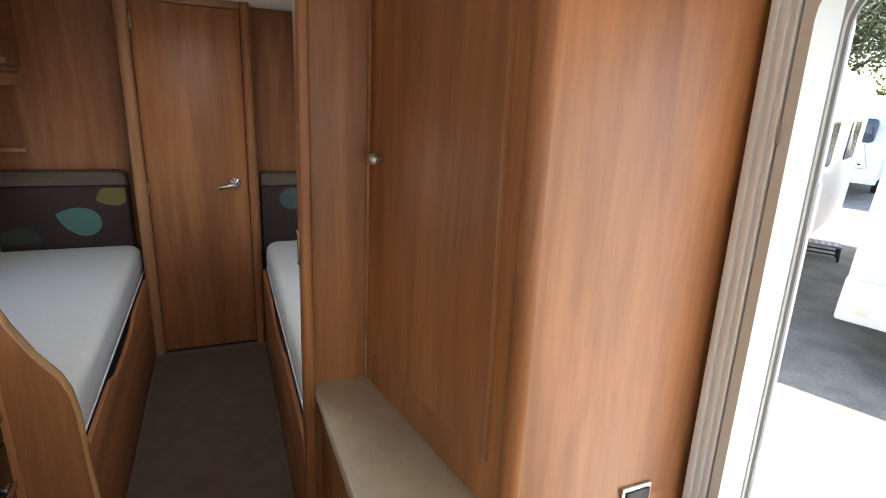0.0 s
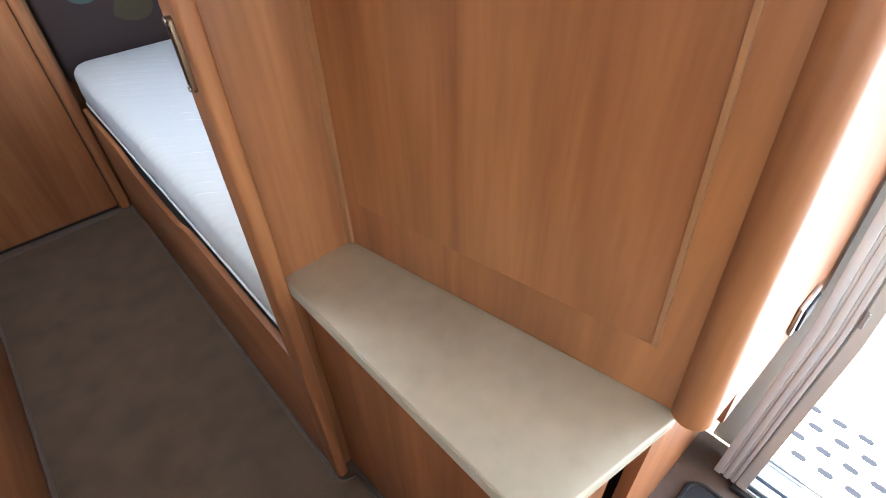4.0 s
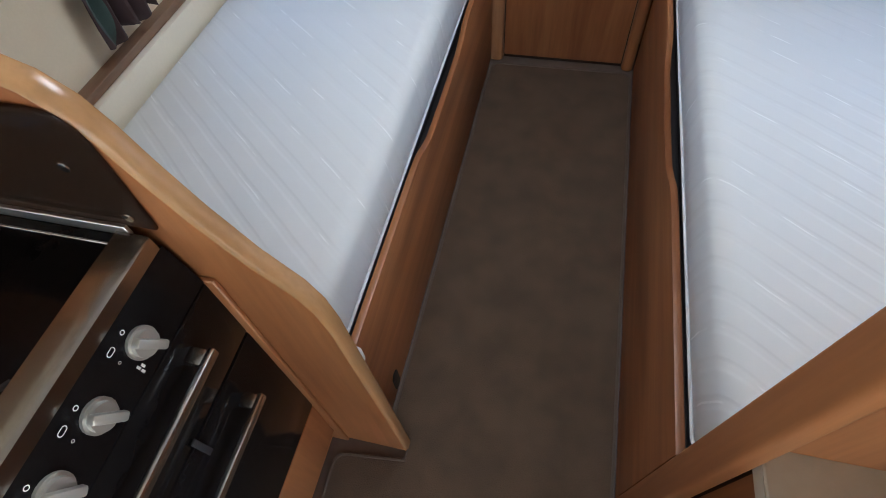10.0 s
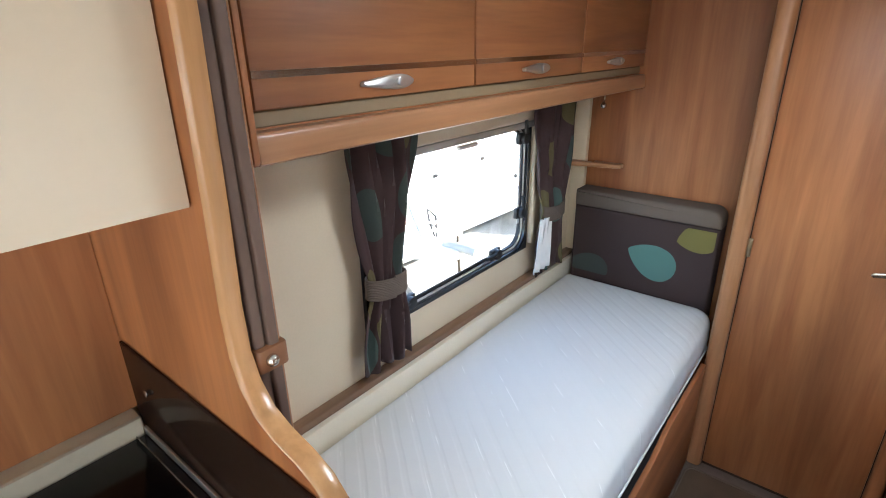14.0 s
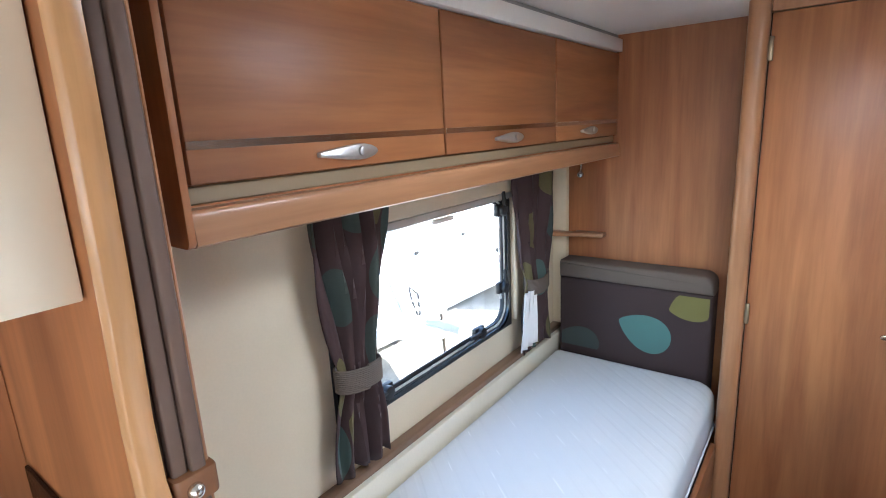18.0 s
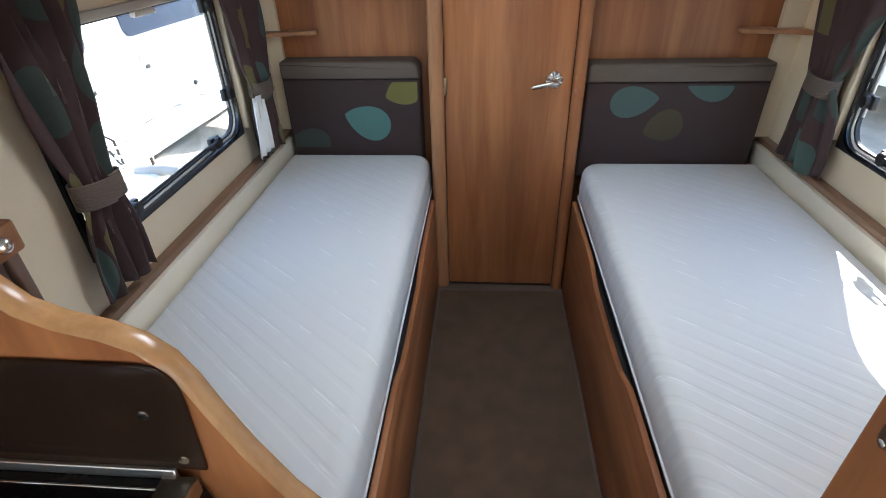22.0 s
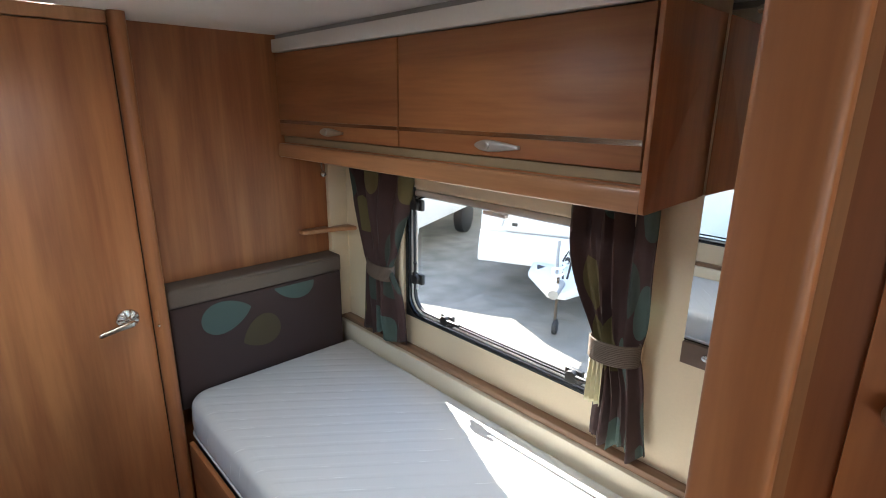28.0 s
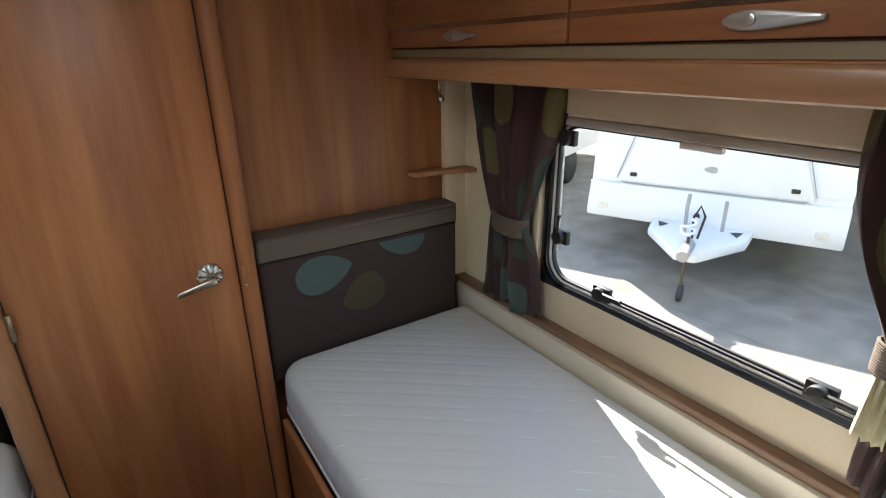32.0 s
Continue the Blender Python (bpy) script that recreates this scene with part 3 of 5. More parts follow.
def post(x0, x1, y1, name, mat):
    pts = [(x0, y1), (x0, YB)] + arc(x0 + 0.022, YB - 0.004, 0.022, 180, 270, 5) + arc(x1 - 0.022, YB - 0.004, 0.022, 270, 360, 5) + [(x1, YB), (x1, y1)]
    return solo(name, prism(pts, "z", 0, H), mat, "rounded cherry wood door post, floor to ceiling", "door post", "door posts", "structure")


# The left post's paler wood carries the highlight on its rounding.
post(-0.318, -0.259, YPL - 0.001, "trim_post", M_EDGE)
post(0.2515, 0.299, YPR - 0.001, "trim_post", M_WOOD)

solo("trim_edge_strip", box(0.2995, YPR - 0.118, 0.0, 0.308, YPR - 0.0015, H, 0.002), M_EDGE, "narrow paler cherry wood edge strip beside the door post", "trim", kind="structure")


def ledge(name, wall, s, y0, y1):
    """s: +1 inward is towards +x."""
    t = thing(name, "cream wall ledge with a cherry wood cap beside the bed", "ledge", (wall, y0, 0.5), "bed ledges", "structure")
    a, b = sorted((wall, wall + s * 0.052))
    under(t, "ledge_body", box(a, y0, 0.50, b, y1, 0.697, 0.004, 2), M_LEDGE)
    a, b = sorted((wall, wall + s * 0.038))
    under(t, "ledge_cap", box(a, y0, 0.6975, b, y1, 0.722, 0.005, 2), M_DULL, "cherry wood cap")
    return t


ledge("trim_ledge_left", XL, 1, 1.468, YPL)
ledge("trim_ledge_right", XR, -1, 1.438, YPR)
solo("trim_corner_left", box(XL + 0.0005, YPL - 0.03, 0.7225, -0.992, YPL - 0.0005, 1.4865, 0.004, 2), M_CREAM, "cream corner strip between wall and partition", "trim", kind="structure")
solo("trim_corner_right", box(1.044, YPR - 0.03, 0.7225, XR - 0.0005, YPR - 0.0005, 1.4865, 0.004, 2), M_CREAM, "cream corner strip between wall and partition", "trim", kind="structure")

# ---------- beds ----------


def bed_base(side, x, y0, y1, xw, label):
    """x: the face towards the aisle; xw: the wall side; side -1 on the left of the aisle."""
    t = thing("bed_base", label, "bed", (x, (y0 + y1) / 2, 0), "single beds")
    prof = [(y0, 0), (y1, 0), (y1, 0.484), (2.72, 0.484), (2.66, 0.478), (2.60, 0.458), (2.54, 0.444), (2.30, 0.440), (2.16, 0.446), (2.11, 0.461), (2.06, 0.480), (2.0, 0.486), (y0, 0.486)]
    a, b = (x, x - 0.018) if side < 0 else (x, x + 0.018)
    under(t, "front_panel", prism(prof, "x", a, b, 0.003), M_WOODX)
    a, b = sorted((x + side * 0.02, xw))
    under(t, "bed_deck", box(a, y0 + 0.005, 0.40, b, y1 - 0.005, 0.42, 0.002), M_BLACK, "dark slatted deck under the mattress")
    return t


bl = bed_base(-1, -0.310, 1.468, YB - 0.022, XL + 0.062, "cherry wood bed base with a hand cutout, beside the aisle")
under(bl, "vent_slot", prism(rounded(1.585, 0.020, 1.62, 0.110, 0.017), "x", -0.3105, -0.306, 0.002), M_BLACK, "oval black vent slot")
under(bl, "bumper_stop", box(-0.3098, 1.472, 0.478, -0.282, 1.505, 0.532, 0.010, 3), M_WHITE, "small white plastic stop")
bed_base(1, 0.301, 1.438, YB - 0.022, XR - 0.062, "cherry wood bed base with a hand cutout, beside the wardrobe")


def mattress(side, x, y0, y1, xw, label):
    t = thing("mattress", label, "mattress", ((x + xw) / 2, (y0 + y1) / 2, 0.42), "white mattresses")
    lo, hi = sorted((x, xw))
    rn, rf = 0.03, 0.08
    ra, rb = (rn, rf) if side < 0 else (rf, rn)

    def outline(i):
        q = [(max(r - i, 0.006), r) for r in (rb, ra, rn, rn)]
        c = ((hi - i - q[0][0], y1 - i - q[0][0]), (lo + i + q[1][0], y1 - i - q[1][0]), (lo + i + q[2][0], y0 + i + q[2][0]), (hi - i - q[3][0], y0 + i + q[3][0]))
        return [p for k in range(4) for p in arc(*c[k], q[k][0], 90 * k, 90 * k + 90, 6)]
    bm = bmesh.new()
    rings = []
    R = 0.045
    for i, z in [(0.006, 0.478), (0.0, 0.487), (-0.004, 0.545)] + [(R * (1 - math.cos(radians(15 * k))), 0.597 + R * math.sin(radians(15 * k))) for k in range(7)] + [(0.12, 0.644), (0.24, 0.646)]:
        rings.append([bm.verts.new((u, v, z)) for u, v in outline(i)])
    for p, q in zip(rings, rings[1:]):
        for k in range(len(p)):
            bm.faces.new((p[k], p[(k + 1) % len(p)], q[(k + 1) % len(p)], q[k]))
    bm.faces.new(rings[-1])
    bm.faces.new(rings[0][::-1])
    under(t, "cover", bm, M_MATT)
    out = outline(-0.004)
    under(t, "piping", tube([(u, v, 0.493) for u, v in out], 0.0035, 6, closed=True), M_PIPE, "white piping along the lower edge")
    under(t, "underside", prism([(lo + 0.012, y0 + 0.012), (hi - 0.012, y0 + 0.012), (hi - 0.012, y1 - 0.05), (lo + 0.012, y1 - 0.05)], "z", 0.4205, 0.482), M_BLACK, "black underside")
    return t


mattress(-1, -0.338, 1.472, YPL - 0.112, XL + 0.0545, "white quilted single mattress, bare, on the bed base")
mattress(1, 0.331, 1.442, YPR - 0.107, XR - 0.0545, "white quilted single mattress in a sun patch, bare")


def egg(cx, cz, w, h, tilt, sharp=0.25, n=30):
    """A leaf-like rounded outline, broader at one end."""
    out = []
    for i in range(n):
        a = 2 * math.pi * i / n
        u, v = 0.5 * w * math.cos(a), 0.62 * h * math.sin(a) * abs(math.sin(a / 2)) ** (2.4 * sharp)
        c, s = math.cos(radians(tilt)), math.sin(radians(tilt))
        out.append((cx + c * u - s * v, cz + s * u + c * v))
    return out


def headboard(x0, x1, yf, yb, rl, rr, prints, label):
    t = thing("headboard", label, "headboard", ((x0 + x1) / 2, yb, 0.64), "padded headboards")
    zt, zs = 1.050, 0.975
    lower = [(x0, 0.56), (x1, 0.56), (x1, zs), (x0, zs)]
    under(t, "pad", prism(lower, "y", yf, yb, 0.014, 3), M_BROWN)
    up = [(x0, zs + 0.001), (x1, zs + 0.001)] + (arc(x1 - rr, zt - rr, rr, 0, 90, 5)) + (arc(x0 + rl, zt - rl, rl, 90, 180, 5))
    under(t, "top_roll", prism(up, "y", yf - 0.004, yb, 0.012, 3), M_TAUPE, "taupe cord roll along the top")
    for cx, cz, w, h, tilt, mat in prints:
        o = [(min(max(u, x0 + 0.012), x1 - 0.012), min(max(v, 0.665), zs - 0.012)) for u, v in egg(cx, cz, w, h, tilt)]
        under(t, "leaf_print", prism(o, "y", yf - 0.0015, yf + 0.004), mat, smooth=False)
    return t


headboard(-0.988, -0.376, YPL - 0.11, YPL - 0.001, 0.008, 0.045,
          [(-0.622, 0.786, 0.215, 0.150, 160, M_TEAL), (-0.452, 0.925, 0.165, 0.125, 200, M_OLIVE), (-0.905, 0.690, 0.20, 0.13, 180, M_DKTEAL)],
          "dark brown padded headboard with leaf prints, behind the bed")
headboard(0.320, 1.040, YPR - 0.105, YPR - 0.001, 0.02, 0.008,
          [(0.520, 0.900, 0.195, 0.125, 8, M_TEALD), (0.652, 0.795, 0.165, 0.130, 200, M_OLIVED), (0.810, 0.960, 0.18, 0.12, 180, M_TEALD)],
          "dark brown padded headboard with darker leaf prints")

# ---------- corner shelves and hooks ----------


def corner_shelf(wall, s, yp):
    a = wall - s * 0.235
    pts = [(wall, yp - 0.0305), (wall - s * 0.105, yp - 0.0305), (wall - s * 0.105, yp), (a, yp), (a, yp - 0.035)] + [(wall - s * 0.235 + s * (0.02 + 0.19 * k / 5), yp - 0.045 - 0.05 * (k / 5) ** 1.5) for k in range(6)] + [(wall, yp - 0.10)]
    return solo("corner_shelf", prism(pts, "z", 1.146, 1.164, 0.004), M_EDGEX, "small cherry wood corner shelf above the headboard", "shelf", "corner shelves")


corner_shelf(XL, -1, YPL)
corner_shelf(XR, 1, YPR)


def hook(x, y):
    t = thing("reading_lamp_hook", "small chrome hook hanging under the overhead locker", "hook", (x, y, 1.487), "chrome hooks")
    under(t, "mount", disc(x, y, 1.486, 0.011, -0.008, "z", 14, 0.002), M_CHROME)
    under(t, "stem", tube([(x, y, 1.48), (x, y, 1.44), (x, y - 0.008, 1.428)], 0.005, 8), M_CHROME)
    bm = bmesh.new()
    bmesh.ops.create_uvsphere(bm, u_segments=14, v_segments=8, radius=0.0135, matrix=Matrix.Translation((x, y - 0.008, 1.418)))
    under(t, "ball", bm, M_CHROME)


hook(-0.905, 3.335)
hook(0.955, 3.20)

# ---------- overhead lockers ----------


def boat(y, z, ln, h, x, s, n=9):
    """A handle shaped like a slim boat, standing proud of a front at x; s: the way it faces."""
    half = [(-0.5, 0.20), (-0.49, 0.30), (-0.35, 0.46), (-0.18, 0.68), (0.0, 0.90), (0.14, 1.0), (0.28, 0.96), (0.40, 0.74), (0.47, 0.42), (0.5, 0.12)]
    pts = [(y + ln * u, z + h / 2 * v) for u, v in half] + [(y + ln * u, z - h / 2 * v) for u, v in half[::-1]]
    a, b = x - s * 0.002, x + s * 0.012
    return prism(pts, "x", a, b, 0.004, 2)


def locker(name, wall, s, xf, y0, y1, doors, buttons, label):
    """s: the way the doors face. doors: (from, to, handle place)."""
    t = thing(name, label, "locker", ((wall + xf) / 2, (y0 + y1) / 2, 1.487), "overhead lockers")
    back = xf - s * 0.018

    def slab(a, b):
        return sorted((a, b))
    a, b = slab(wall, back - s * 0.001)
    under(t, "body", box(a, y0 + 0.0125, 1.50, b, y1, 1.895, 0.001), M_WOODX)
    # end panel with a rounded lower front corner
    r, e = 0.012, xf + s * 0.0135
    ex = [(wall, 1.495), (e - s * r, 1.487)] + [(e - s * r + s * r * math.sin(radians(15 * k)), 1.487 + r - r * math.cos(radians(15 * k))) for k in range(1, 7)] + [(e, 1.54), (e, 1.895), (wall, 1.895)]
    under(t, "end_panel", prism(ex, "y", y0, y0 + 0.012, 0.002), M_WOOD)
    a, b = slab(xf - s * 0.016, back - s * 0.03)
    under(t, "cream_strip", box(a, y0 + 0.0125, 1.5445, b, y1, 1.571, 0.002), M_TAN, "tan strip below the doors")
    rail = [(wall, 1.4995), (xf - s * 0.02, 1.541), (xf + s * 0.004, 1.540), (xf + s * 0.008, 1.536)] + [(xf + s * (0.009 + 0.004 * (k / 4) ** 0.7), 1.532 - 0.0085 * k) for k in range(5)] + [(xf + s * 0.012, 1.491), (xf + s * 0.006, 1.487), (xf - s * 0.02, 1.487), (wall, 1.487)]
    under(t, "lower_rail", prism(rail, "y", y0 + 0.0125, y1), M_EDGEX, "rounded cherry wood rail")
    a, b = slab(xf + s * 0.012, back - s * 0.02)
    under(t, "cornice", box(a, y0 + 0.002, 1.890, b, y1, 1.938, 0.004, 2), M_CEIL, "white cornice strip")
    a, b = slab(xf - s * 0.006, back - s * 0.02)
    under(t, "ceiling_strip", box(a, y0 + 0.002, 1.9385, b, y1, H, 0.002), M_GREY, "grey light strip below the ceiling")
    for (d0, d1, hy), bt in zip(doors, buttons):
        a, b = slab(back, xf)
        d = under(t, "locker_door", box(a, d0 + 0.0034, 1.574, b, d1 - 0.0034, 1.886, 0.0025, 2), M_WOODX)
        a, b = slab(xf - s * 0.002, xf + s * 0.0012)
        sub(d, "inlay_strip", box(a, d0 + 0.004, 1.622, b, d1 - 0.004, 1.634, 0.0004), M_INLAY, "thin steel inlay line")
        if hy is not None:
            sub(d, "handle", boat(hy, 1.600, 0.142, 0.029, xf, s), M_SATIN, "boat-shaped satin handle with push button")
            part("push_button", disc(xf + s * 0.012, hy + bt * 0.026, 1.601, 0.0095, s * 0.006, "x", 14, 0.002), M_SATIN, d, "round push button")
    a, b = slab(back - s * 0.006, back - s * 0.001)
    under(t, "shadow_liner", box(a, y0 + 0.0125, 1.572, b, y1, 1.896, 0), M_GAP, "dark gaps between the doors")
    return t


locker("overhead_locker", XL, 1, -0.787, 1.612, YPL - 0.001, [(1.632, 2.235, 1.931), (2.235, 2.83, 2.522), (2.83, YPL - 0.002, 3.10)], (1, 1, 1), "cherry wood overhead locker with three doors over the bed")
locker("overhead_locker", XR, -1, 0.847, 1.758, YPR - 0.001, [(1.777, 2.552, 2.155), (2.552, YPR - 0.002, 2.926)], (1, 1), "cherry wood overhead locker with two doors over the bed")

# ---------- windows ----------


def window(name, wall, s, y0, y1, label):
    """s: the way out of the caravan."""
    t = thing(name, label, "window", (wall, (y0 + y1) / 2, WIN_Z0), kind="structure")
    z0, z1 = WIN_Z0, WIN_Z1
    a, b = wall - s * 0.006, wall + s * 0.04
    under(t, "window_frame", ring(rounded(y0, z0, y1, z1, 0.001), rounded(y0 + 0.012, z0 + 0.008, y1 - 0.012, z1 - 0.012, 0.085), "x", wall - s * 0.002, b), M_RUBBER, "black frame with rounded corners")
    under(t, "inner_seal", ring(rounded(y0 + 0.012, z0 + 0.008, y1 - 0.012, z1 - 0.012, 0.085), rounded(y0 + 0.025, z0 + 0.020, y1 - 0.025, z1 - 0.034, 0.078), "x", a, wall + s * 0.018), M_SEAL, "glossy black rubber seal")
    under(t, "alu_line", ring(rounded(y0 + 0.0255, z0 + 0.0205, y1 - 0.0255, z1 - 0.0345, 0.078), rounded(y0 + 0.032, z0 + 0.027, y1 - 0.032, z1 - 0.039, 0.074), "x", wall + s * 0.008, wall + s * 0.022), M_WHITE, "thin pale line")
    under(t, "outer_seal", ring(rounded(y0 + 0.033, z0 + 0.028, y1 - 0.033, z1 - 0.040, 0.073), rounded(y0 + 0.039, z0 + 0.034, y1 - 0.039, z1 - 0.046, 0.070), "x", wall + s * 0.012, wall + s * 0.026), M_RUBBER, "thin black outer seal")
    pane = under(t, "pane", prism(rounded(y0 + 0.01, z0 + 0.006, y1 - 0.01, z1 - 0.01, 0.086), "x", wall + s * 0.030, wall + s * 0.033), M_GLASS, "clear acrylic pane", smooth=False)
    pane.visible_shadow = False
    # roller blind cassette at the top
    c0, c1 = sorted((wall - s * 0.03, wall))
    bl = under(t, "blind_cassette", box(c0, y0 - 0.02, z1 - 0.012, c1, y1 + 0.02, z1 + 0.075, 0.012, 3), M_CREAM, "cream roller blind cassette")
    c0, c1 = sorted((wall - s * 0.026, wall - s * 0.001))
    sub(bl, "pull_bar", box(c0, y0 + 0.0, z1 - 0.036, c1, y1 - 0.0, z1 - 0.0125, 0.005, 2), M_PULL, "pale grey pull bar")
    ym = (y0 + y1) / 2
    c0, c1 = sorted((wall - s * 0.04, wall - s * 0.024))
    sub(bl, "pull_tab", box(c0, ym - 0.05, z1 - 0.050, c1, ym + 0.05, z1 - 0.036, 0.003, 2), M_WHITE, "pale pull tab")
    for ya, yb in ((y0 - 0.026, y0 - 0.001), (y1 + 0.001, y1 + 0.026))[0 if s > 0 else 1:]:
        c0, c1 = sorted((wall - s * 0.024, wall))
        under(t, "side_guide", box(c0, ya, z0 + 0.02, c1, yb, z1 - 0.0125, 0.006, 2), M_CREAM, "cream blind guide")

    def latch(y, z, turned):
        bmx = box(*sorted((wall - s * 0.022, wall - s * 0.004))[:1], y - 0.030, z - 0.022, sorted((wall - s * 0.022, wall - s * 0.004))[1], y + 0.030, z + 0.021, 0.004, 2)
        la = under(t, "latch", bmx, M_BLACK, "black window latch")
        arm = [(wall - s * 0.028, y, z + 0.004), (wall - s * 0.034, y - (0.02 if turned else 0), z + (0.006 if turned else 0.02)), (wall - s * 0.030, y - (0.075 if turned else 0), z + (0.004 if turned else 0.07))]
        sub(la, "latch_lever", tube(arm, 0.0075, 8), M_BLACK)
        sub(la, "latch_hub", disc(wall - s * 0.020, y, z, 0.021, -s * 0.018, "x", 14, 0.003), M_BLACK)
    for y in (y0 + 0.174, y1 - 0.265):
        latch(y, z0 + 0.060, True)
    latch(y1 - 0.092, z0 + 0.185, False)
    latch(y1 - 0.092, z1 - 0.072, False)
    for y in (y0 + 0.05, y1 - 0.05):
        under(t, "stay_rod", tube([(wall + s * 0.016, y, z0 + 0.12), (wall + s * 0.016, y, z1 - 0.06)], 0.0045, 8), M_ALU, "slim stay rod")
    under(t, "lower_rod", tube([(wall - s * 0.012, y0 + 0.10, z0 + 0.058), (wall - s * 0.012, y1 - 0.25, z0 + 0.058)], 0.005, 8), M_BLACK, "thin black rod along the bottom")
    return t


window("window_1", XL, -1, WINL_Y0, WINL_Y1, "caravan window with black rounded frame, roller blind up")
window("window_2", XR, 1, WINR_Y0, WINR_Y1, "caravan window with black rounded frame, blind up, sunlit")

# ---------- curtains ----------


def curtain(x, s, top, tie, bot, zt, ztie, zb, seed, label, lining=0, pleats=5):
    """top, tie, bot: the spans along the wall; s: the way into the room; lining: the side on which it is turned out."""
    rnd = random.Random(seed)
    t = thing("curtain", label, "curtain", (x, sum(top) / 2, zb), "patterned curtains")
    nu, nv = 48, 26
    ph = [rnd.uniform(0, 6.28) for _ in range(3)]
    bm = bmesh.new()
    uv = bm.loops.layers.uv.new("print")
    grid = []
    for j in range(nv + 1):
        v = j / nv
        z = zt + (zb - zt) * v
        k = (zt - z) / (zt - ztie)
        if z > ztie:
            e = k ** 1.8
            lo, hi = top[0] + (tie[0] - top[0]) * e, top[1] + (tie[1] - top[1]) * e
        else:
            e = min(1, (ztie - z) / (ztie - zb)) ** 0.55
            lo, hi = tie[0] + (bot[0] - tie[0]) * e, tie[1] + (bot[1] - tie[1]) * e
        squeeze = math.exp(-((z - ztie) / 0.07) ** 2)
        row = []
        for i in range(nu + 1):
            u = i / nu
            u += 0.05 * math.sin(2 * math.pi * 1.3 * u + ph[2]) * u * (1 - u) * 4
            warp = u + 0.06 * math.sin(2 * math.pi * u + ph[1]) + 0.03 * math.sin(7 * v + ph[0])
            fold = math.sin(2 * math.pi * pleats * warp + ph[0] + 0.9 * math.sin(3 * v + ph[1])) + 0.7 * math.sin(2 * math.pi * (pleats * 0.5 + 0.7) * warp + ph[2] + 2.6 * v) + 0.25 * math.sin(2 * math.pi * pleats * 2.1 * warp + ph[1])
            amp = 0.015 * (1 - 0.35 * squeeze) * (0.65 + 0.6 * noise.noise((4 * u, 3 * v, seed)) + 0.3)
            zz = z + (0.012 * math.sin(2 * math.pi * 2 * u + ph[1]) if j == nv else 0)
            row.append(bm.verts.new((x + s * (0.022 + amp * fold + 0.012 * squeeze), lo + (hi - lo) * u + 0.006 * math.sin(9 * v + 5 * u + ph[2]), zz)))
        grid.append(row)
    for j in range(nv):
        for i in range(nu):
            f = bm.faces.new((grid[j][i], grid[j][i + 1], grid[j + 1][i + 1], grid[j + 1][i]))
            for lp, (p, q) in zip(f.loops, ((i, j), (i + 1, j), (i + 1, j + 1), (i, j + 1))):
                lp[uv].uv = (0.62 * p / nu + 1.7 * seed, (zt - zb) * (1 - q / nv))
    cl = under(t, "cloth", bm, M_CURT, "dark brown cloth with teal and olive leaf print")
    md = cl.modifiers.new("thick", "SOLIDIFY")
    md.thickness = 0.003
    yc, w = sum(tie) / 2, (tie[1] - tie[0]) / 2 + 0.006
    bm = bmesh.new()
    turns = [2 * math.pi * q / 20 for q in range(20 * 12 + 1)]
    tube([(x + s * 0.030 + 0.036 * math.cos(a), yc + w * math.sin(a), ztie + 0.030 - 0.0051 * a / (2 * math.pi) + 0.007 * math.sin(a + seed)) for a in turns], 0.0033, 6, bm)
    under(t, "tie_back", bm, M_TAUPE, "taupe cord tie-back")
    if lining:
        bm = bmesh.new()
        g = []
        for j in range(13):
            v = j / 12
            z = ztie - 0.02 - (ztie - 0.02 - zb - (0.03 if lining < 0 else 0.13)) * v
            edge, w = (bot[0] - 0.018 - 0.045 * v, 0.10 + 0.05 * v) if lining < 0 else (bot[1] - 0.034 - 0.004 * v, 0.040 + 0.014 * v)
            g.append([bm.verts.new((x + s * (0.048 + 0.009 * math.sin(9 * i / 10 * 2.4 + 1.5 * v)), edge + w * i / 10, z)) for i in range(11)])
        for j in range(12):
            for i in range(10):
                bm.faces.new((g[j][i], g[j][i + 1], g[j + 1][i + 1], g[j + 1][i]))
        ln = under(t, "lining", bm, M_LINING if lining < 0 else M_LININGY, "pale lining turned outwards")
        md = ln.modifiers.new("thick", "SOLIDIFY")
        md.thickness = 0.002
    return t


CT = 1.478
curtain(XL + 0.034, 1, (1.985, 2.245), (2.03, 2.165), (2.0, 2.185), CT, 1.035, 0.772, 3, "dark brown leaf-print curtain, tied back, near the locker end")
curtain(XL + 0.034, 1, (2.925, 3.29), (3.025, 3.18), (2.98, 3.20), CT, 1.01, 0.735, 5, "leaf-print curtain with white lining showing, tied back", -1)
curtain(XR - 0.034, -1, (2.785, 3.20), (2.892, 3.040), (2.80, 3.10), CT, 1.04, 0.737, 7, "dark brown leaf-print curtain, tied back, near the headboard")
curtain(XR - 0.034, -1, (1.825, 2.085), (1.84, 1.972), (1.80, 1.957), CT, 1.062, 0.760, 9, "dark brown leaf-print curtain, tied back, beside the mirror", 1)

# ---------- mirror on the right wall ----------
mir = thing("wall_mirror", "frameless wall mirror with a brown lower strip, beside the bed", "mirror", (XR, 1.6, 1.07))
under(mir, "mirror_glass", box(XR - 0.006, 1.44, 1.127, XR - 0.001, 1.752, 1.93, 0.0015), M_MIRROR)
under(mir, "lower_strip", box(XR - 0.012, 1.44, 1.066, XR - 0.001, 1.752, 1.126, 0.002), M_CONC, "dark brown lower strip")
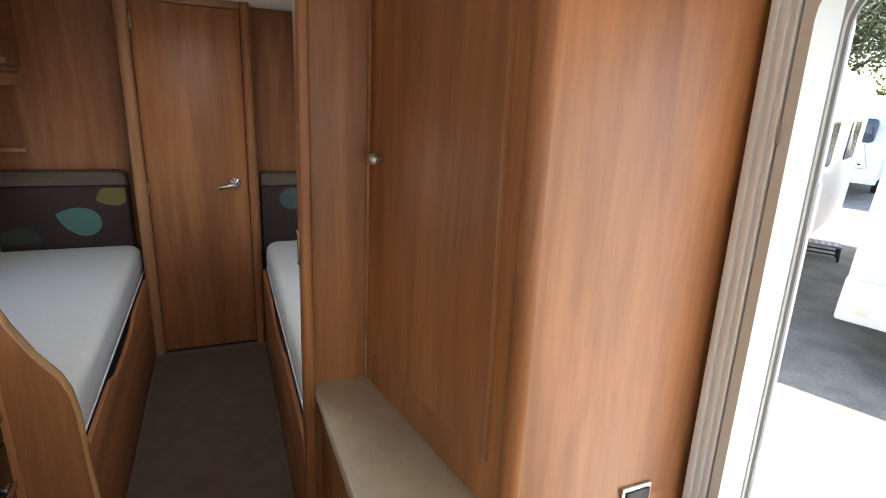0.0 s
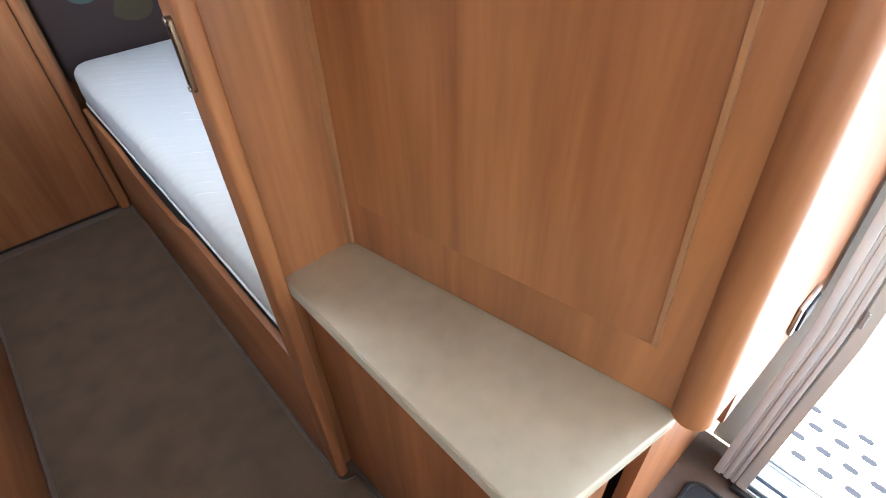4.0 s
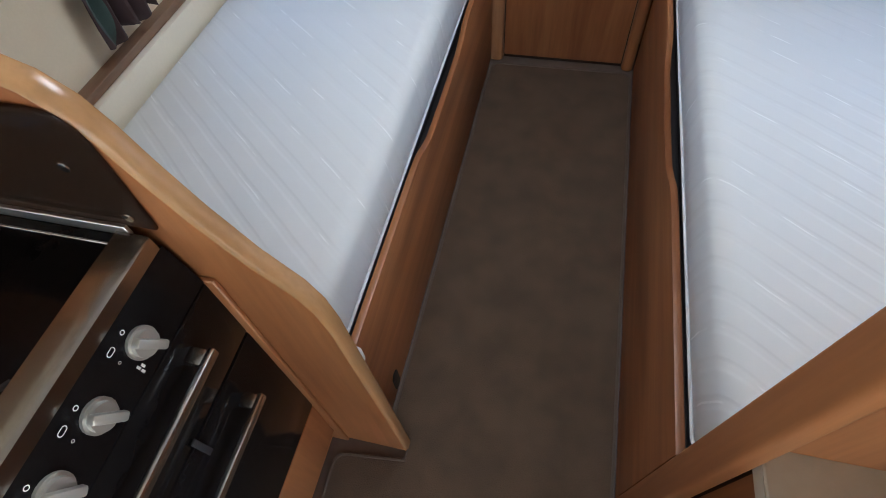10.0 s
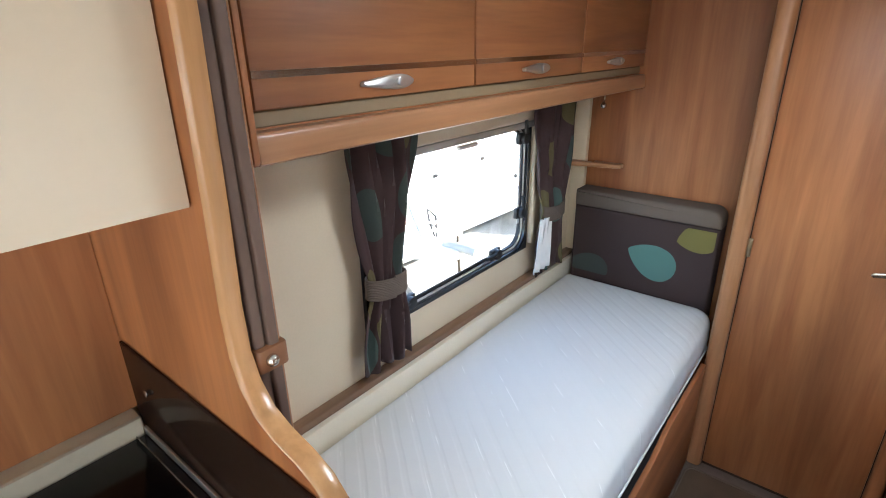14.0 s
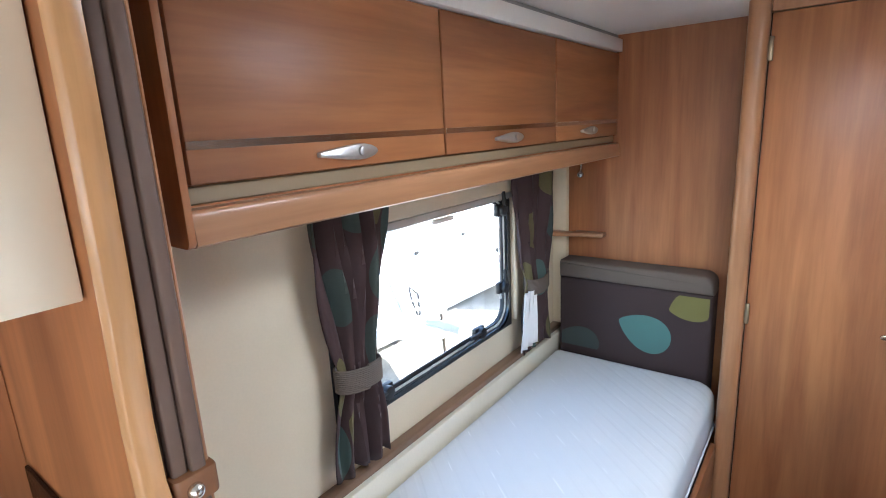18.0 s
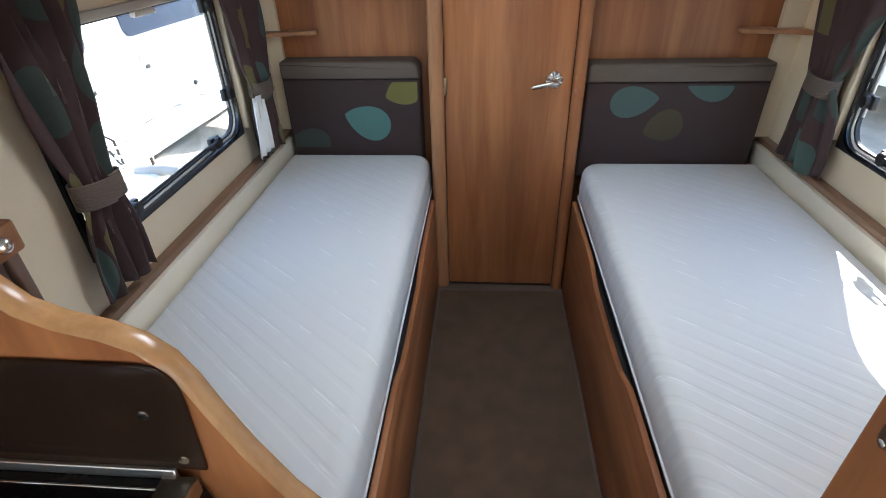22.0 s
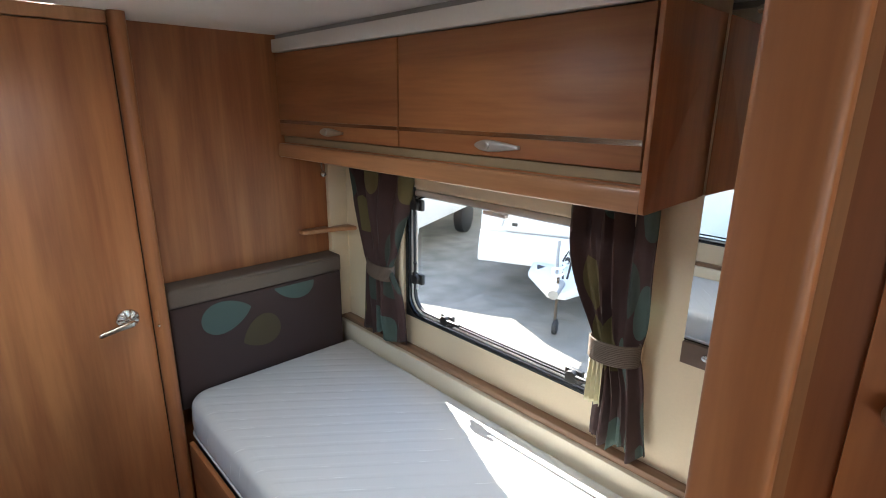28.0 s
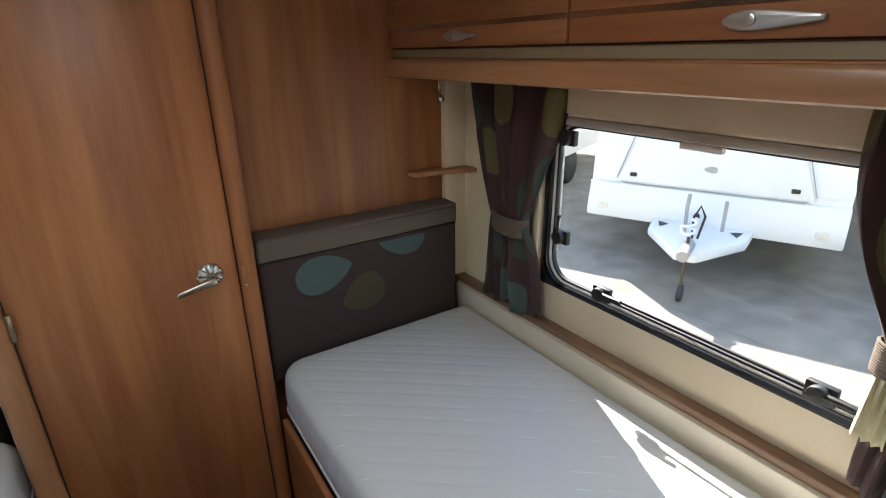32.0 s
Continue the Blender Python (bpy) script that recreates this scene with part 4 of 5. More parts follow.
for y in (1.692, 1.50):
    under(mir, "screw", disc(XR - 0.0055, y, 1.895, 0.009, -0.004, "x", 14, 0.0015), M_CHROME)
    under(mir, "screw", disc(XR - 0.011, y, 1.098, 0.009, -0.004, "x", 14, 0.0015), M_CHROME)

# ---------- carpet ----------
L1 = arc(-0.262, 3.062, 0.036, 180, 90, 4) + arc(0.254, 3.066, 0.036, 90, 0, 4) + [(0.293, 1.52), (0.292, 1.44)] + arc(0.322, 1.385, 0.032, 170, 265, 5) + [(0.336, 1.350), (0.340, 1.32), (0.352, 0.84)] + arc(0.386, 0.80, 0.03, 180, 260, 3) + [(0.60, 0.752)] + arc(0.655, 0.71, 0.042, 90, 0, 5) + [(0.70, -0.2)]
L2 = [(-0.425, -0.2), (-0.425, 1.355)] + arc(-0.395, 1.365, 0.03, 180, 100, 4) + [(-0.275, 1.408), (-0.240, 1.412), (-0.240, 1.452), (-0.300, 1.460)]
OUT = L1 + L2
cp = thing("carpet_runner", "taupe fitted carpet runner with bound edges along the aisle", "carpet", (0, 1, 0))
under(cp, "carpet_body", prism(OUT, "z", -0.0035, 0.006), M_CARPET, smooth=False)
under(cp, "binding", tube([(u, v, 0.0045) for u, v in OUT], 0.0050, 6, closed=True), M_BIND, "stitched binding round the edge")

# ---------- rooflight ----------
rl = thing("rooflight", "white square rooflight with rounded frame in the ceiling", "rooflight", (-0.01, 2.19, H))
under(rl, "rooflight_frame", ring(rounded(-0.262, 1.938, 0.242, 2.442, 0.05), rounded(-0.20, 2.0, 0.18, 2.38, 0.03), "z", H - 0.022, H + 0.046), M_WHITE)
under(rl, "dome", box(-0.24, 1.96, H + 0.047, 0.22, 2.42, H + 0.051, 0), M_DOME, "frosted acrylic dome")
# Unseen second rooflight, added to house the overhead fill lamp.
rl2 = thing("rooflight", "white square rooflight added out of view over the front, around a fill lamp", "rooflight", (0, -1.05, H))
under(rl2, "rooflight_frame", ring(rounded(-0.39, -1.44, 0.39, -0.66, 0.05), rounded(-0.34, -1.39, 0.34, -0.71, 0.03), "z", H - 0.022, H + 0.03), M_WHITE)
under(rl2, "dome", box(-0.36, -1.41, H + 0.031, 0.36, -0.69, H + 0.06, 0.004), M_WHITE, "white rooflight dome")
# Assumed panes out of view, where the front, side and kitchen fills sit.
for nm, m in (("assumed_kitchen_window", box(XL - 0.032, -0.45, 1.03, XL - 0.028, 0.45, 1.30, 0)), ("front_window", box(-0.8, YF - 0.032, 0.85, 0.8, YF - 0.028, 1.55, 0)), ("side_window", box(XL - 0.032, -2.2, 0.9, XL - 0.028, -0.8, 1.5, 0)), ("side_window", box(XR + 0.028, -2.2, 0.9, XR + 0.032, -0.8, 1.5, 0))):
    w = solo(nm, m, M_GLASS, "clear acrylic window, assumed and out of view, in the front of the caravan", "window", kind="structure")
    w.visible_shadow = False

# ---------- wardrobe, base cupboard and worktop beside the entrance ----------
PA, PB = Vector((0.482, 1.400)), Vector((0.596, 0.80))
ALONG = (PB - PA).normalized()
OUTW = Vector((ALONG.y, -ALONG.x))
if OUTW.x > 0:
    OUTW = -OUTW


def skew(d0, d1, z0, z1, f0, f1, bev=0.002):
    """A board along the slanting wardrobe front: d along it, f how far it stands out."""
    pts = [PA + ALONG * d0 + OUTW * f0, PA + ALONG * d1 + OUTW * f0, PA + ALONG * d1 + OUTW * f1, PA + ALONG * d0 + OUTW * f1]
    return prism([tuple(p) for p in pts], "z", z0, z1, bev)


def lean(bm):
    """The bulkhead beside the entrance is not plumb above the cupboards."""
    bmesh.ops.bisect_plane(bm, geom=bm.verts[:] + bm.edges[:] + bm.faces[:], plane_co=(0, 0, 0.62), plane_no=(0, 0, 1))
    for v in bm.verts:
        v.co.y += 0.055 * (max(v.co.z, 0.62) - 1.18)
    return bm


def lean_front(bm):
    """The free end of the slanting front follows that lean; its other end stays plumb."""
    for v in bm.verts:
        if (v.co.xy - PA).dot(ALONG) > 0.3:
            v.co.xy -= ALONG * 0.047 * (v.co.z - 1.18)
    return bm


LEN = 0.622
wr = thing("wardrobe", "tall cherry wood wardrobe beside the entrance, door closed", "wardrobe", (0.8, 1.1, 0))
end = arc(0.305, 1.431, 0.006, 90, 180, 4) + arc(0.308, 1.383, 0.009, 180, 270, 4) + arc(0.322, 1.380, 0.006, 270, 360, 3) + [(0.329, 1.3995), (0.49, 1.400), (0.49, 1.437)]
under(wr, "end_board", prism(end, "z", 0, H), M_WOOD)
under(wr, "back_board", box(0.4905, 1.401, 0, XR - 0.001, 1.437, H, 0.001), M_WOOD)
under(wr, "corner_strip", skew(0.0, 0.012, 0.739, H, 0.0, 0.007), M_EDGE, "lighter corner strip")
under(wr, "front_frame", lean_front(skew(0, LEN, 0.739, H, -0.02, 0.0)), M_WOOD)
wd = under(wr, "wardrobe_door", lean_front(skew(0.052, 0.5730, 0.853, 1.93, 0.0005, 0.0075, 0.003)), M_WOOD)
sub(wd, "edge_strip", lean_front(skew(0.5735, 0.580, 0.853, 1.93, 0.0005, 0.010, 0.003)), M_EDGE, "pale edge strip of the door")
kp = PA + ALONG * 0.086 + OUTW * 0.008
bm = bmesh.new()
bmesh.ops.create_uvsphere(bm, u_segments=16, v_segments=10, radius=0.0155, matrix=Matrix.Translation((kp.x + OUTW.x * 0.018, kp.y + OUTW.y * 0.018, 1.412)))
tube([(kp.x, kp.y, 1.412), (kp.x + OUTW.x * 0.014, kp.y + OUTW.y * 0.014, 1.412)], 0.008, 10, bm)
sub(wd, "knob", bm, M_KNOB, "small round knob")
under(wr, "round_post", lean(disc(0.618, 0.771, 0.739, 0.028, H - 0.739, "z", 28)), M_WOOD, "half-round corner post")
under(wr, "side_board", lean(box(0.618, 0.7430, 0.7392, XR - 0.001, 0.800, H, 0)), M_WOOD)
under(wr, "side_apron", lean(box(0.700, 0.7430, 0.655, XR - 0.001, 0.7995, 0.7391, 0)), M_WOOD, "lower edge of the side board")
under(wr, "side_foot", box(0.624, 0.776, 0.0, XR - 0.001, 0.800, 0.6545, 0.001), M_WOOD, "lower side board")
g = under(wr, "grip_plate", ring(rounded(1.3955, 1.112, 1.4125, 1.212, 0.008), rounded(1.3995, 1.124, 1.4085, 1.200, 0.004), "x", 0.2990, 0.2930), M_DARKMETAL, "long bronze grip")
for z in (1.118, 1.206):
    sub(g, "grip_screw", disc(0.2931, 1.404, z, 0.0045, -0.003, "x", 12, 0.001), M_CHROME)

cu = thing("base_cupboard", "cherry wood base cupboard under the stone-look worktop", "cupboard", (0.45, 1.1, 0))
body = [(0.367, 1.396), (0.376, 0.81), (0.600, 0.81), (0.585, 0.85), (0.481, 1.396)]
under(cu, "carcass", prism(body, "z", 0.0, 0.704), M_WOOD)
# Shadow line between end board and cupboard, set in as a dark strip.
under(cu, "shade_strip", prism([(0.355, 1.398), (0.3555, 1.387), (0.367, 1.387), (0.367, 1.398)], "z", 0.0, 0.704), M_GAP, "dark strip for the shade in the gap beside the door")
cd = under(cu, "cupboard_door", prism([(0.349, 1.385), (0.358, 0.83), (0.376, 0.83), (0.367, 1.385)], "z", 0.03, 0.700, 0.002), M_WOOD)
hx, hy = 0.3576, 0.846
h = tube([(hx + 0.004, hy, 0.637), (hx - 0.022, hy, 0.635), (hx - 0.029, hy, 0.624), (hx - 0.032, hy, 0.569), (hx - 0.029, hy, 0.513), (hx - 0.022, hy, 0.502), (hx + 0.004, hy, 0.500)], 0.0085, 10)
h = sub(cd, "handle", h, M_CHROME, "chrome bow handle")
for z in (0.500, 0.637):
    part("handle_foot", box(hx - 0.003, hy - 0.012, z - 0.012, hx + 0.004, hy + 0.012, z + 0.012, 0.003, 2), M_CHROME, cd, "square chrome foot")

wt = [(0.330, 1.402), (0.3373, 0.836)] + arc(0.3885, 0.836, 0.051, 180, 275, 8) + [(0.600, 0.757), (0.622, 0.775), (0.600, 0.802), (0.494, 1.402)]
wk = thing("worktop", "beige stone-look worktop with a rounded corner on the cupboard", "worktop", (0.45, 1.1, 0.705))
under(wk, "top_board", prism(wt, "z", 0.706, 0.738, 0.004, 3), M_TOP)
under(wk, "front_edge", prism([(0.3285, 1.395), (0.3358, 0.838), (0.3370, 0.838), (0.3297, 1.395)], "z", 0.708, 0.734), M_TOP, "front edge band")

sw = thing("light_switch", "grey framed switch panel on the wardrobe side", "switch", (0.921, 0.705, 0.62))
under(sw, "switch_frame", lean(box(0.879, 0.7350, 0.719, 0.963, 0.7425, 0.782, 0.004, 2)), M_ALU)
under(sw, "rocker", lean(box(0.888, 0.7300, 0.728, 0.954, 0.7347, 0.773, 0.003, 2)), M_BLACK, "dark rocker")

# ---------- entrance ----------
fr = thing("door_2", "ivory and aluminium entrance door frame with rounded corners", "door frame", (XR, 0.36, 0), kind="structure")
y0, y1, z1 = DOOR_Y0, 0.645, DOOR_Z1
under(fr, "inner_trim", lean(ring([(0.672, H - 0.002), (y0 - 0.08, H - 0.002), (y0 - 0.08, -0.004), (0.672, -0.004)], [(y1 + 0.001, z1), (y0, z1), (y0, 0.0), (y1 + 0.001, 0.0)], "x", 1.063, 1.134)), M_JAMB, "ivory inner trim")
for a, w, d in ((0.7095, 0.0175, 1.054), (0.7025, 0.0068, 1.059), (0.6890, 0.0133, 1.055), (0.6825, 0.0063, 1.060), (0.6730, 0.0093, 1.056)):
    under(fr, "profile_rib", lean(box(d, a, 0.02, 1.134, a + w, H - 0.004, 0.0022, 2)), M_PROFILE, "aluminium profile rib")
under(fr, "profile_groove", lean(box(1.0585, 0.6700, 0.02, 1.0628, 0.6722, H - 0.004, 0)), M_GREY, "thin dark groove beside the profile")
inner = arc(0.664 - 0.10, z1 - 0.12, 0.10, 0, 90, 8) + arc(y0 + 0.118, z1 - 0.12, 0.10, 90, 180, 8) + [(y0 + 0.018, 0.03), (0.664, 0.03)]
outer = arc(0.779, z1 + 0.039, 0.0008, 0, 90, 8) + arc(y0 - 0.039, z1 + 0.039, 0.0008, 90, 180, 8) + [(y0 - 0.04, 0.0), (0.780, 0.0)]
under(fr, "opening_frame", lean(ring(outer, inner, "x", 1.1695, 1.186)), M_JAMB, "ivory frame with rounded upper corners")
jamb_in = arc(y1 - 0.10, z1 - 0.12, 0.10, 0, 90, 8) + arc(y0 + 0.118, z1 - 0.12, 0.10, 90, 180, 8) + [(y0 + 0.018, 0.03), (y1, 0.03)]
jamb_out = arc(y1 + 0.022, z1 + 0.019, 0.0008, 0, 90, 8) + arc(y0 + 0.001, z1 + 0.019, 0.0008, 90, 180, 8) + [(y0, 0.0), (y1 + 0.023, 0.0)]
under(fr, "rounded_lining", lean(ring(jamb_out, jamb_in, "x", 1.0595, 1.0628)), M_JAMB, "ivory lining with rounded upper corners")
seal = arc(0.657 - 0.098, z1 - 0.127, 0.098, 0, 90, 8) + arc(y0 + 0.124, z1 - 0.127, 0.098, 90, 180, 8) + [(y0 + 0.026, 0.036), (0.657, 0.036)]
under(fr, "seal", lean(ring(inner, seal, "x", 1.178, 1.184)), M_GREY, "grey rubber seal")
for z in (1.53, 0.66):
    under(fr, "catch", lean(box(1.054, 0.6605, z, 1.0592, 0.668, z + 0.04, 0.001)), M_GREY, "small dark catch")
sill = thing("door_sill", "aluminium door sill with a black edge", "door sill", (XR, 0.36, 0), kind="structure")
under(sill, "sill_plate", box(XR - 0.055, y0, 0.0, XR + 0.045, y1, 0.028, 0.006, 2), M_ALU)
under(sill, "sill_groove", box(XR - 0.028, y0 + 0.002, 0.0282, XR - 0.018, y1 - 0.002, 0.030, 0.0005), M_RUBBER, "dark groove")
under(sill, "sill_lip", box(XR - 0.090, y0, 0.0, XR - 0.0555, y1, 0.018, 0.004, 2), M_RUBBER, "black rubber lip")
lf = thing("entrance_door", "white entrance door folded back against the outside wall", "door", (XR + 0.1, 0.95, 0))
under(lf, "leaf", lean(prism(rounded(0.680, 0.02, 1.32, 1.84, 0.09), "x", 1.202, 1.236, 0.006)), M_VAN)
for z in (0.36, 0.72, 0.86, 1.36):
    hg = under(lf, "hinge", lean(box(1.1865, 0.657, z, 1.2015, 0.700, z + 0.10, 0.003, 2)), M_WHITE, "white door hinge with screws")
    for zz in (z + 0.02, z + 0.09):
        sub(hg, "hinge_screw", lean(disc(1.1875, 0.663, zz, 0.0042, -0.004, "x", 12, 0.001)), M_STEEL)

mt = thing("entrance_mat", "black rubber entrance tray with a raised rim", "mat", (0.86, 0.4, 0))
under(mt, "tray", prism(rounded(0.722, 0.02, 1.005, 0.725, 0.04), "z", -0.0035, 0.010), M_RUBBER, smooth=False)
under(mt, "rim", tube([(u, v, 0.011) for u, v in rounded(0.726, 0.024, 1.001, 0.721, 0.038)], 0.006, 6, closed=True), M_BLACK, "raised rim")

# ---------- kitchen on the left ----------
ke = thing("kitchen_end_panel", "curved cherry wood kitchen end panel beside the bed", "panel", (-0.6, 1.415, 0))
CURVE = [(-0.243, 0.0), (-0.256, 0.40), (-0.264, 0.62), (-0.268, 0.74), (-0.276, 0.80), (-0.292, 0.845), (-0.335, 0.912), (-0.372, 0.990), (-0.398, 1.058), (-0.414, 1.108), (-0.430, 1.143), (-0.455, 1.168), (-0.490, 1.184), (-0.535, 1.196), (-0.570, 1.214), (-0.596, 1.246), (-0.610, 1.290), (-0.612, 1.36), (-0.602, 1.49), (-0.592, 1.70), (-0.588, H)]
under(ke, "board", prism(CURVE + [(XL, H), (XL, 0)], "y", 1.438, 1.466), M_WOOD)
band = bmesh.new()
rows = []
for i, (u, v) in enumerate(CURVE):
    p, q = CURVE[max(i - 1, 0)], CURVE[min(i + 1, len(CURVE) - 1)]
    d = Vector((q[0] - p[0], q[1] - p[1])).normalized()
    n = Vector((d.y, -d.x))
    rows.append([band.verts.new((u + n.x * o, y, v + n.y * o)) for o, y in ((-0.001, 1.4365), (0.003, 1.4385), (0.006, 1.4435), (0.006, 1.460), (0.004, 1.4655), (-0.001, 1.4675))])
for a, b in zip(rows, rows[1:]):
    for k in range(5):
        band.faces.new((a[k], a[k + 1], b[k + 1], b[k]))
    band.faces.new((a[5], a[0], b[0], b[5]))
under(ke, "edge_band", band, M_BAND, "rounded edge band, lightened for the light from above")

sg = thing("splash_guard", "smoked brown glass splash guard screwed beside the hob", "splash guard", (-0.7, 1.398, 0.96))
under(sg, "guard_plate", prism([(-0.425, 0.974), (-0.418, 1.085)] + arc(-0.456, 1.115, 0.038, 0, 90, 5) + [(-0.60, 1.154), (XL + 0.03, 1.160), (XL + 0.03, 0.974)], "y", 1.4305, 1.4368, 0.002), M_GUARD)
for x, z in ((-0.470, 1.078), (-0.446, 0.998), (-0.95, 1.08)):
    under(sg, "guard_screw", disc(x, 1.4300, z, 0.007, -0.004, "y", 14, 0.0015), M_CHROME)

ck = thing("cooker", "black built-in gas cooker with steel trim and silver knobs", "cooker", (-0.7, 1.1, 0))
under(ck, "hob_top", box(XL + 0.06, 0.80, 0.925, -0.4745, 1.408, 0.948, 0.003, 2), M_HOB, "glossy black hob top")
under(ck, "steel_front_trim", prism([(-0.474, 0.957), (-0.434, 0.9565), (-0.430, 0.9535), (-0.430, 0.930), (-0.474, 0.930)], "y", 0.80, 1.4035), M_STEEL, "brushed steel front trim")
under(ck, "side_trim", box(XL + 0.06, 1.386, 0.9478, -0.476, 1.389, 0.953, 0.001), M_STEEL, "thin bright steel edge of the hob")
under(ck, "guard_rail", box(XL + 0.06, 1.404, 0.9482, -0.458, 1.4098, 0.966, 0.001), M_ALU, "pale grey rail at the foot of the splash guard")
under(ck, "pan_wire", tube([(-0.479, 1.215, 0.9515), (-0.492, 1.195, 0.9515), (-0.500, 1.165, 0.9515), (-0.503, 1.12, 0.9515), (-0.510, 1.02, 0.9515), (-0.535, 0.87, 0.9515)], 0.0033, 6), M_BLACK, "thin black wire on the hob")
under(ck, "control_panel", prism([(-0.431, 0.929), (-0.415, 0.845), (-0.45, 0.845), (-0.50, 0.924)], "y", 0.80, 1.409), M_HOB, "black control panel")
NRM = Vector((0.084, 0, 0.016)).normalized()


def q_(n):
    return n.to_track_quat("Z", "Y").to_matrix().to_4x4()


def ring_mark(w, h, line):
    """A printed outline, oval to oblong, 2w long and 2h high."""
    bm = bmesh.new()
    k = min(w, h)
    loops = [[bm.verts.new((u, v, 0.0003)) for u, v in rounded(-w + d, -h + d, w - d, h - d, (k - d) * 0.98)] for d in (0, line)]
    for i in range(len(loops[0])):
        j = (i + 1) % len(loops[0])
        bm.faces.new((loops[0][i], loops[0][j], loops[1][j], loops[1][i]))
    return bm


for y in (1.300, 1.212, 1.133, 1.055, 0.965):
    c = Vector((-0.4215, y, 0.884))
    kb = bmesh.new()
    tube([c - NRM * 0.002, c + NRM * 0.004], 0.021, 20, kb)
    tube([c + NRM * 0.003, c + NRM * 0.011], 0.017, 20, kb)
    k_ = under(ck, "knob", kb, M_KNOB, "round silver control knob")
    gb = box(-0.006, -0.022, 0, 0.006, 0.022, 0.011, 0.003, 2)
    q = NRM.to_track_quat("Z", "Y").to_matrix().to_4x4()
    gb.transform(Matrix.Translation(c + NRM * 0.0105) @ q @ pose(0, 0, 0, 0, 0, 25))
    sub(k_, "knob_grip", gb, M_KNOB, "raised grip bar")
    for w, h, line, dy, dz in ((0.0032, 0.0032, 0.0011, -0.002, 0.030), (0.0062, 0.0036, 0.0011, -0.026, 0.029), (0.002, 0.002, 0.0007, -0.031, 0.012)):
        mk = ring_mark(w, h, line)
        mk.transform(Matrix.Translation(c + Vector((-0.19 * dz, dy, dz)) + NRM * 0.0006) @ q)
        under(ck, "dial_mark", mk, M_WHITE, "small white dial mark")
    for q in range(4 if y in (1.300, 1.133) else 0):
        mk = box(-0.0016, -0.003, 0, 0.0016, 0.003, 0.0006, 0)
        mk.transform(Matrix.Translation(c + Vector((0.003, -0.026 + 0.005 * (q % 2), -0.014 - 0.005 * q)) + NRM * 0.0005) @ q_(NRM))
        under(ck, "dial_mark", mk, M_WHITE, "small white dial mark")
under(ck, "grill_door", box(-0.45, 0.80, 0.690, -0.413, 1.409, 0.844, 0.004, 2), M_HOB, "black glass grill door")
under(ck, "oven_door", box(-0.45, 0.80, 0.30, -0.413, 1.409, 0.686, 0.004, 2), M_HOB, "black glass oven door")
for z in (0.797, 0.610):
    hb = under(ck, "bar_handle", box(-0.388, 0.85, z - 0.007, -0.378, 1.335, z + 0.011, 0.003, 2), M_CHROME, "flat steel bar handle")
    for y in (0.87, 1.32):
        sub(hb, "bar_bracket", box(-0.414, y - 0.012, z - 0.005, -0.3885, y + 0.012, z + 0.009, 0.003, 2), M_CHROME)
under(ck, "oven_catch", box(-0.4125, 1.225, 0.64, -0.409, 1.235, 0.70, 0.001), M_BLACK, "small dark catch")
under(ck, "lower_panel", box(-0.45, 0.80, 0.09, -0.415, 1.409, 0.296, 0.003), M_WOOD)
kb = thing("kitchen_cabinet", "cherry wood kitchen base cabinet with worktop", "cabinet", (-0.7, 0.2, 0))
under(kb, "carcass", box(XL + 0.001, -0.6, 0.0, -0.452, 1.4175, 0.90, 0.001), M_WOOD)
under(kb, "cabinet_door", box(-0.4515, -0.58, 0.09, -0.432, 0.795, 0.90, 0.003), M_WOOD)
under(kb, "cabinet_top", box(XL + 0.001, -0.6, 0.905, -0.415, 0.796, 0.94, 0.004), M_TOP, "beige stone-look top")
under(kb, "filler_strip", box(-0.45, 1.4095, 0.0, -0.405, 1.4178, 0.86, 0.002), M_WOOD)
under(kb, "upstand", box(XL + 0.001, -0.6, 0.941, XL + 0.05, 1.408, 1.0, 0.004), M_TOP, "beige upstand behind the hob")
under(kb, "back_panel", box(XL + 0.001, 0.50, 1.001, XL + 0.013, 1.4175, 1.490, 0.001), M_WOOD, "cherry wood wall panel")
bm = bmesh.new()
rnd = random.Random(4)
g = [[bm.verts.new((-0.90 + 0.016 * i + 0.004 * rnd.random(), 0.958 + 0.017 * j + 0.004 * rnd.random(), 0.951 + 0.004 + 0.016 * abs(noise.noise((i * 0.5, j * 0.5, 2))))) for i in range(9)] for j in range(9)]
for j in range(8):
    for i in range(8):
        bm.faces.new((g[j][i], g[j][i + 1], g[j + 1][i + 1], g[j + 1][i]))
cl = solo("cleaning_cloth", bm, plain("blue_cloth", (0.02, 0.20, 0.50), 0.8, grain=0.2, scale=300), "crumpled bright blue cloth lying on the hob", "cloth")
md = cl.modifiers.new("thick", "SOLIDIFY")
md.thickness = 0.004

ck.location += Vector((-0.006, 0.021, 0.012))
kb.location.y += 0.020
cl.location += Vector((0, 0.02, 0.012))

kl = thing("kitchen_locker", "cream fronted overhead kitchen locker with curved front", "locker", (-0.8, 0.4, 1.49))
fp = [(XL + 0.001, 1.494), (-0.66, 1.494)] + [(-0.628 + 0.035 * (1 - math.cos(radians(9 * k))) * 0.6, 1.494 + 0.45 * k / 10) for k in range(11)] + [(XL + 0.001, 1.944)]
under(kl, "front", prism(fp, "y", -0.6, 1.4155, 0.003), M_CREAMG)
under(kl, "edge_seal", box(-0.66, 1.4157, 1.494, -0.640, 1.4178, H, 0.001), M_GAP, "dark joint")
kl.location.y += 0.020

